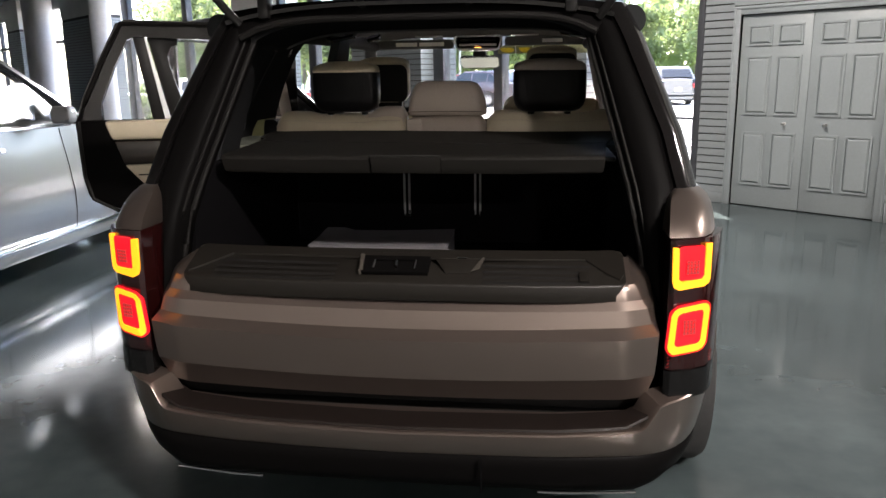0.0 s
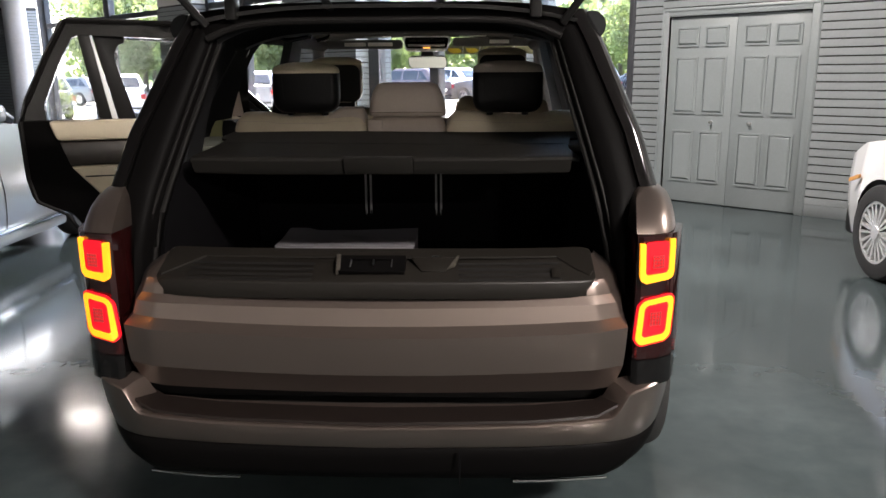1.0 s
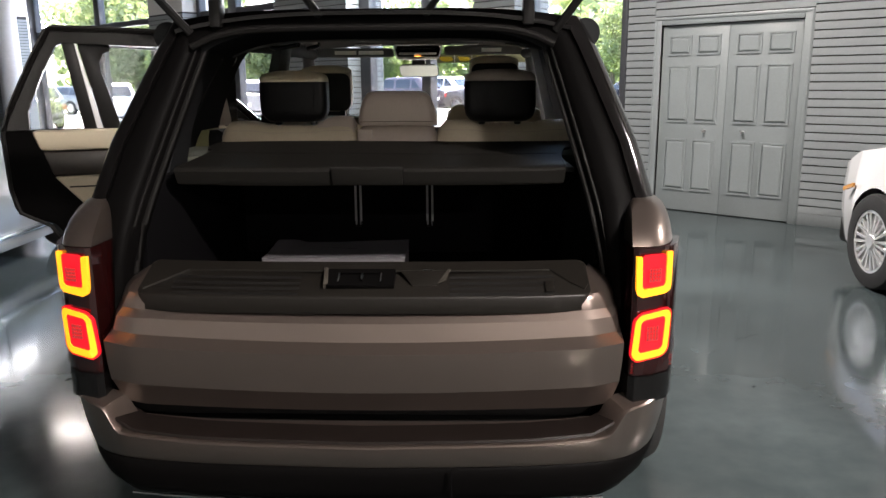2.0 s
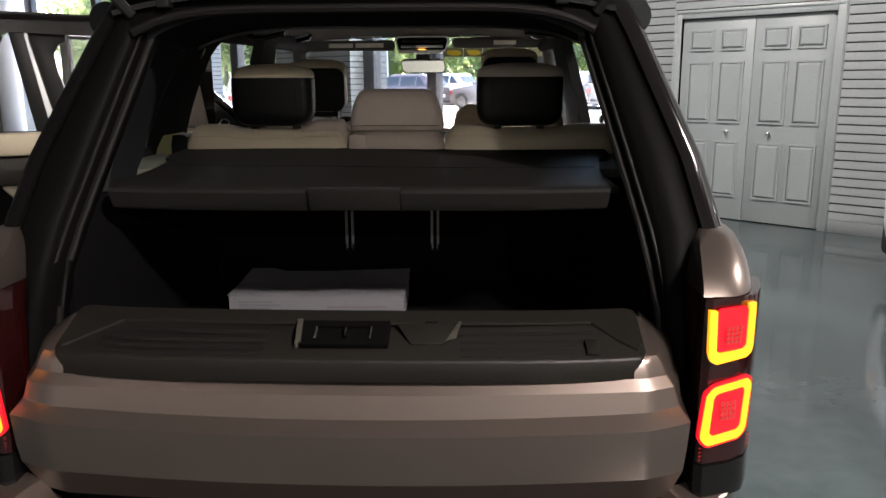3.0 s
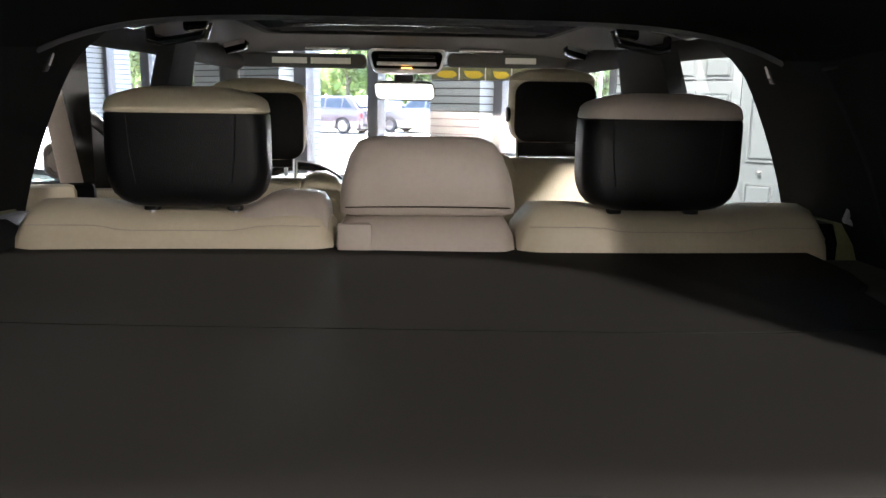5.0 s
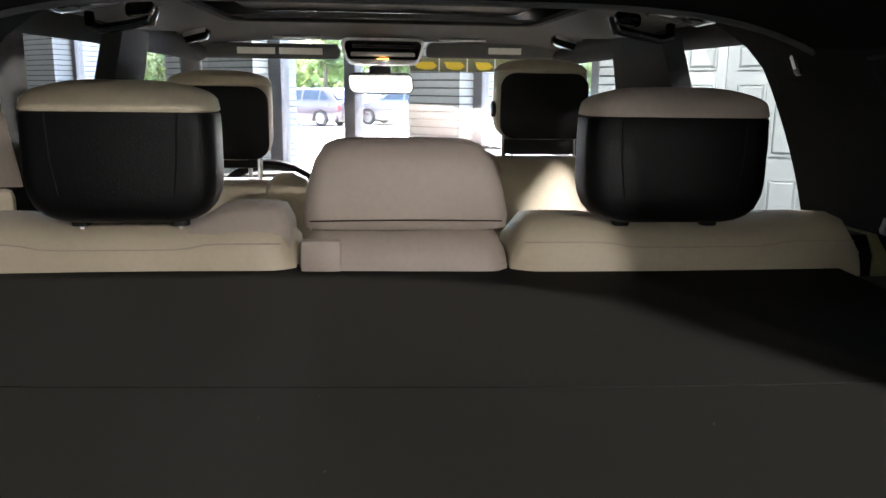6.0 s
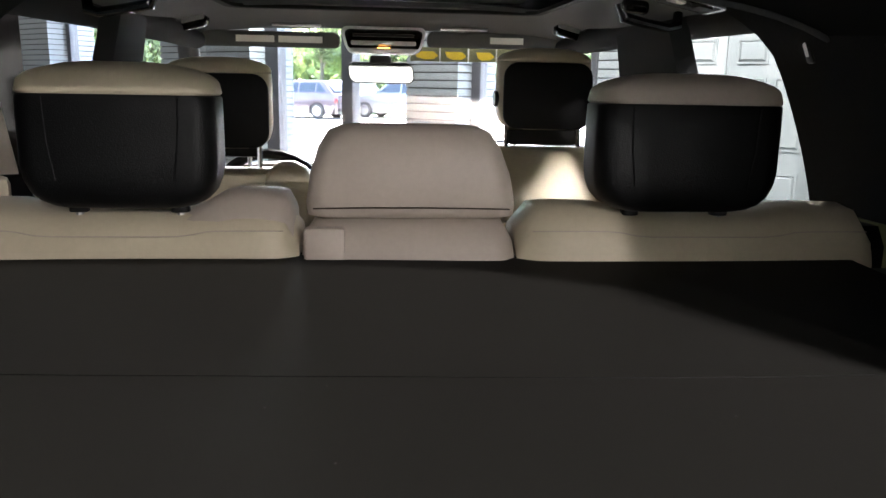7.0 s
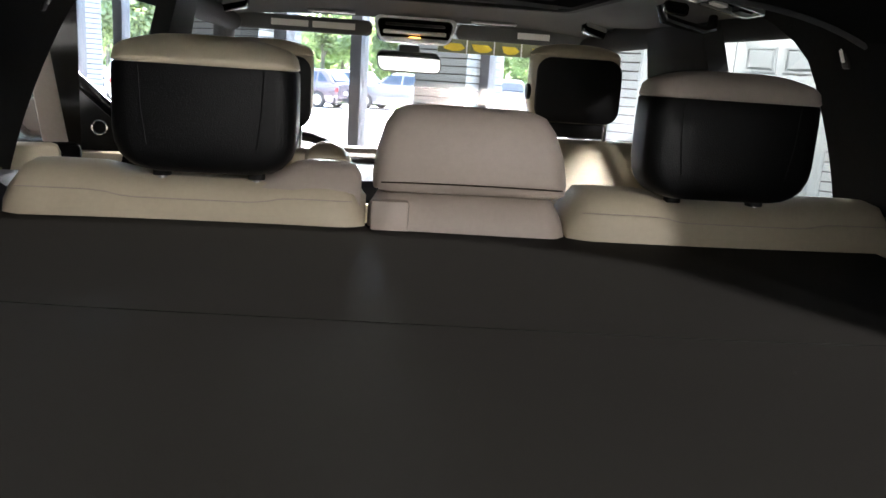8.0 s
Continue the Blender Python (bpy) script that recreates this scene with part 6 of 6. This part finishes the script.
def tree_meshes(seed, h):
    rng = random.Random(seed)
    trunk = tube([(0, 0, 0), (0.05, 0.02, h * 0.2), (0.02, 0.1, h * 0.45), (0.1, 0.0, h * 0.7)], [0.22, 0.17, 0.12, 0.05], 9)
    centres = []
    for k in range(16):
        a = rng.uniform(0, 2 * math.pi)
        r = rng.uniform(0.3, 0.28 * h)
        z = h * rng.uniform(0.36, 0.92)
        c = Vector((r * math.cos(a), r * math.sin(a), z))
        centres.append((c, h * rng.uniform(0.09, 0.17)))
        join(trunk, tube([(0.03, 0.05, h * rng.uniform(0.25, 0.5)), c * 0.5 + Vector((0, 0, 0.2 * h)), c], [0.08, 0.05, 0.015], 6))
    verts, faces = [], []
    for c, r in centres:
        for _ in range(330):
            d = Vector((rng.gauss(0, 1), rng.gauss(0, 1), rng.gauss(0, 0.8))).normalized() * r * rng.uniform(0.5, 1.12)
            p = c + d
            u = Vector((rng.gauss(0, 1), rng.gauss(0, 1), rng.gauss(0, 1))).normalized()
            v = u.cross(Vector((rng.gauss(0, 1), rng.gauss(0, 1), rng.gauss(0, 1)))).normalized()
            k = rng.uniform(0.10, 0.22)
            i = len(verts)
            verts += [p - u * k, p + v * k * 0.6, p + u * k, p - v * k * 0.6]
            faces.append((i, i + 1, i + 2, i + 3))
    me = bpy.data.meshes.new("crown")
    me.from_pydata([tuple(v) for v in verts], [], faces)
    me.materials.append(LEAF)
    return trunk, me


protos = []
for k, h in enumerate((7.5, 9.0, 6.2)):
    trunk, crown = tree_meshes(20 + k, h)
    p = opt(-12 + 14 * k, -46 - 2 * k)
    tr = root("tree", pose(p.x, p.y, lot_z(-48)), "leafy green roadside tree", "tree", "trees beyond the car park")
    part("trunk", trunk, BARK, tr)
    c = new("crown", crown)
    c.parent = tr
    protos.append(tr)
rt = random.Random(5)
for k in range(30):
    p = opt(-40 + 4.4 * k + rt.uniform(-1, 1), -44 - rt.uniform(0, 14))
    copy_thing(protos[k % 3], pose(p.x, p.y, lot_z(-50), 0, 0, rt.uniform(0, 360)) @ Matrix.Scale(rt.uniform(0.85, 1.35), 4))
for k in range(13):
    p = opt(33 + 2.9 * k + rt.uniform(-0.8, 0.8), -18.5 - rt.uniform(0, 5))
    copy_thing(protos[k % 3], pose(p.x, p.y, lot_z(-18), 0, 0, rt.uniform(0, 360)) @ Matrix.Scale(rt.uniform(0.95, 1.3), 4))
rs = random.Random(11)
bush = None
for k in range(9):
    p = opt(26.0 + 1.5 * k + rs.uniform(-0.3, 0.3), -2.2 - rs.uniform(0, 1.2))
    if bush is None:
        verts, faces = [], []
        for _ in range(900):
            a_, e_, r_ = rs.uniform(0, 2 * math.pi), rs.uniform(0.1, 1.5), rs.uniform(0.5, 1.0)
            b_ = Vector((r_ * 0.8 * math.cos(a_) * math.cos(e_), r_ * 0.8 * math.sin(a_) * math.cos(e_), 1.5 * r_ * math.sin(e_)))
            w_ = Vector((-math.sin(a_), math.cos(a_), 0)) * 0.022
            t_ = b_ + Vector((math.cos(a_) * 0.25, math.sin(a_) * 0.25, rs.uniform(-0.05, 0.22)))
            i = len(verts)
            verts += [b_ - w_, b_ + w_, t_]
            faces.append((i, i + 1, i + 2))
        bm_ = bpy.data.meshes.new("fronds")
        bm_.from_pydata([tuple(v) for v in verts], [], faces)
        bm_.materials.append(LEAF)
        bush = root("shrub", pose(p.x, p.y, -0.13), "spiky green shrub outside the glazing", "shrub", "shrubs outside the glazing")
        part("stem", tube([(0, 0, 0), (0, 0.02, 0.6), (0.03, 0, 1.1)], [0.06, 0.05, 0.02], 7), BARK, bush)
        fr_ = new("fronds", bm_)
        fr_.parent = bush
    else:
        copy_thing(bush, pose(p.x, p.y, -0.13, 0, 0, rs.uniform(0, 360)) @ Matrix.Scale(rs.uniform(0.8, 1.25), 4))
# far woods close the horizon
fw = bmesh.new()
rw = random.Random(8)
verts, faces = [], []
for k in range(16000):
    s = rw.uniform(-90, 190)
    n = -66 - rw.uniform(0, 12)
    z = rw.uniform(0, 1) ** 0.8 * (9.5 + 2.5 * math.sin(s * 0.31) + 1.5 * math.sin(s * 0.83))
    p = opt(s, n) + Vector((0, 0, z))
    u = Vector((rw.gauss(0, 1), rw.gauss(0, 1), rw.gauss(0, 1))).normalized()
    v = u.cross(Vector((rw.gauss(0, 1), rw.gauss(0, 1), rw.gauss(0, 1)))).normalized()
    q = rw.uniform(0.5, 1.1)
    i = len(verts)
    verts += [p - u * q, p + v * q * 0.7, p + u * q, p - v * q * 0.7]
    faces.append((i, i + 1, i + 2, i + 3))
fw.free()
me = bpy.data.meshes.new("far_woods")
me.from_pydata([tuple(v) for v in verts], [], faces)
me.materials.append(LEAF)
tagged(new("far_woods", me), "distant belt of green woods", "woods", kind="stuff")
# light poles
lp = None
for s, n in ((10.4, -33.0), (18.0, -36.0), (30.5, -24.0)):
    p = opt(s, n)
    if lp is None:
        lp = root("light_pole", pose(p.x, p.y, lot_z(n)), "slim grey car park light pole", "light pole", "car park light poles")
        part("pole", tube([(0, 0, 0), (0, 0, 7.5)], [0.09, 0.06], 10), SATIN, lp)
        part("lamp_head", box(-0.5, 0.5, -0.12, 0.12, 7.5, 7.62, 0.03), SATIN, lp)
    else:
        copy_thing(lp, pose(p.x, p.y, lot_z(n)))

# white metal chair by the window
pc = Vector((2.66, 11.3, 0))
chair = root("metal_chair", pose(pc.x, pc.y, lot_z(wall_n(pc.x, pc.y)), 0, 0, SYAW + 60), "white metal chair with a curved back on the forecourt", "chair")
part("seat", box(-0.22, 0.22, -0.21, 0.21, 0.43, 0.455, 0.01), WHITEPAINT, chair)
part("backrest", thicken(grid(lambda u, v: (u, 0.21 + 0.05 * v + 0.04 * (1 - (u / 0.2) ** 2), 0.55 + 0.33 * v), lin(-0.2, 0.2, 7), lin(0, 1, 5)), 0.015, (0, 1, 0)), WHITEPAINT, chair)
for s in (-1, 1):
    part("leg", tube([(s * 0.20, -0.20, 0), (s * 0.19, -0.19, 0.43), (s * 0.20, -0.19, 0.64), (s * 0.20, 0.20, 0.64)], 0.012, 6), SATIN, chair)
    part("leg", tube([(s * 0.20, 0.24, 0), (s * 0.18, 0.20, 0.43), (s * 0.18, 0.22, 0.60), (s * 0.17, 0.26, 0.86)], 0.012, 6), SATIN, chair)

# ---- siding boards ----
for nm, me, wall, m in PIECES:
    o = new(nm, me)
    o.parent = wall
    o.matrix_basis = m
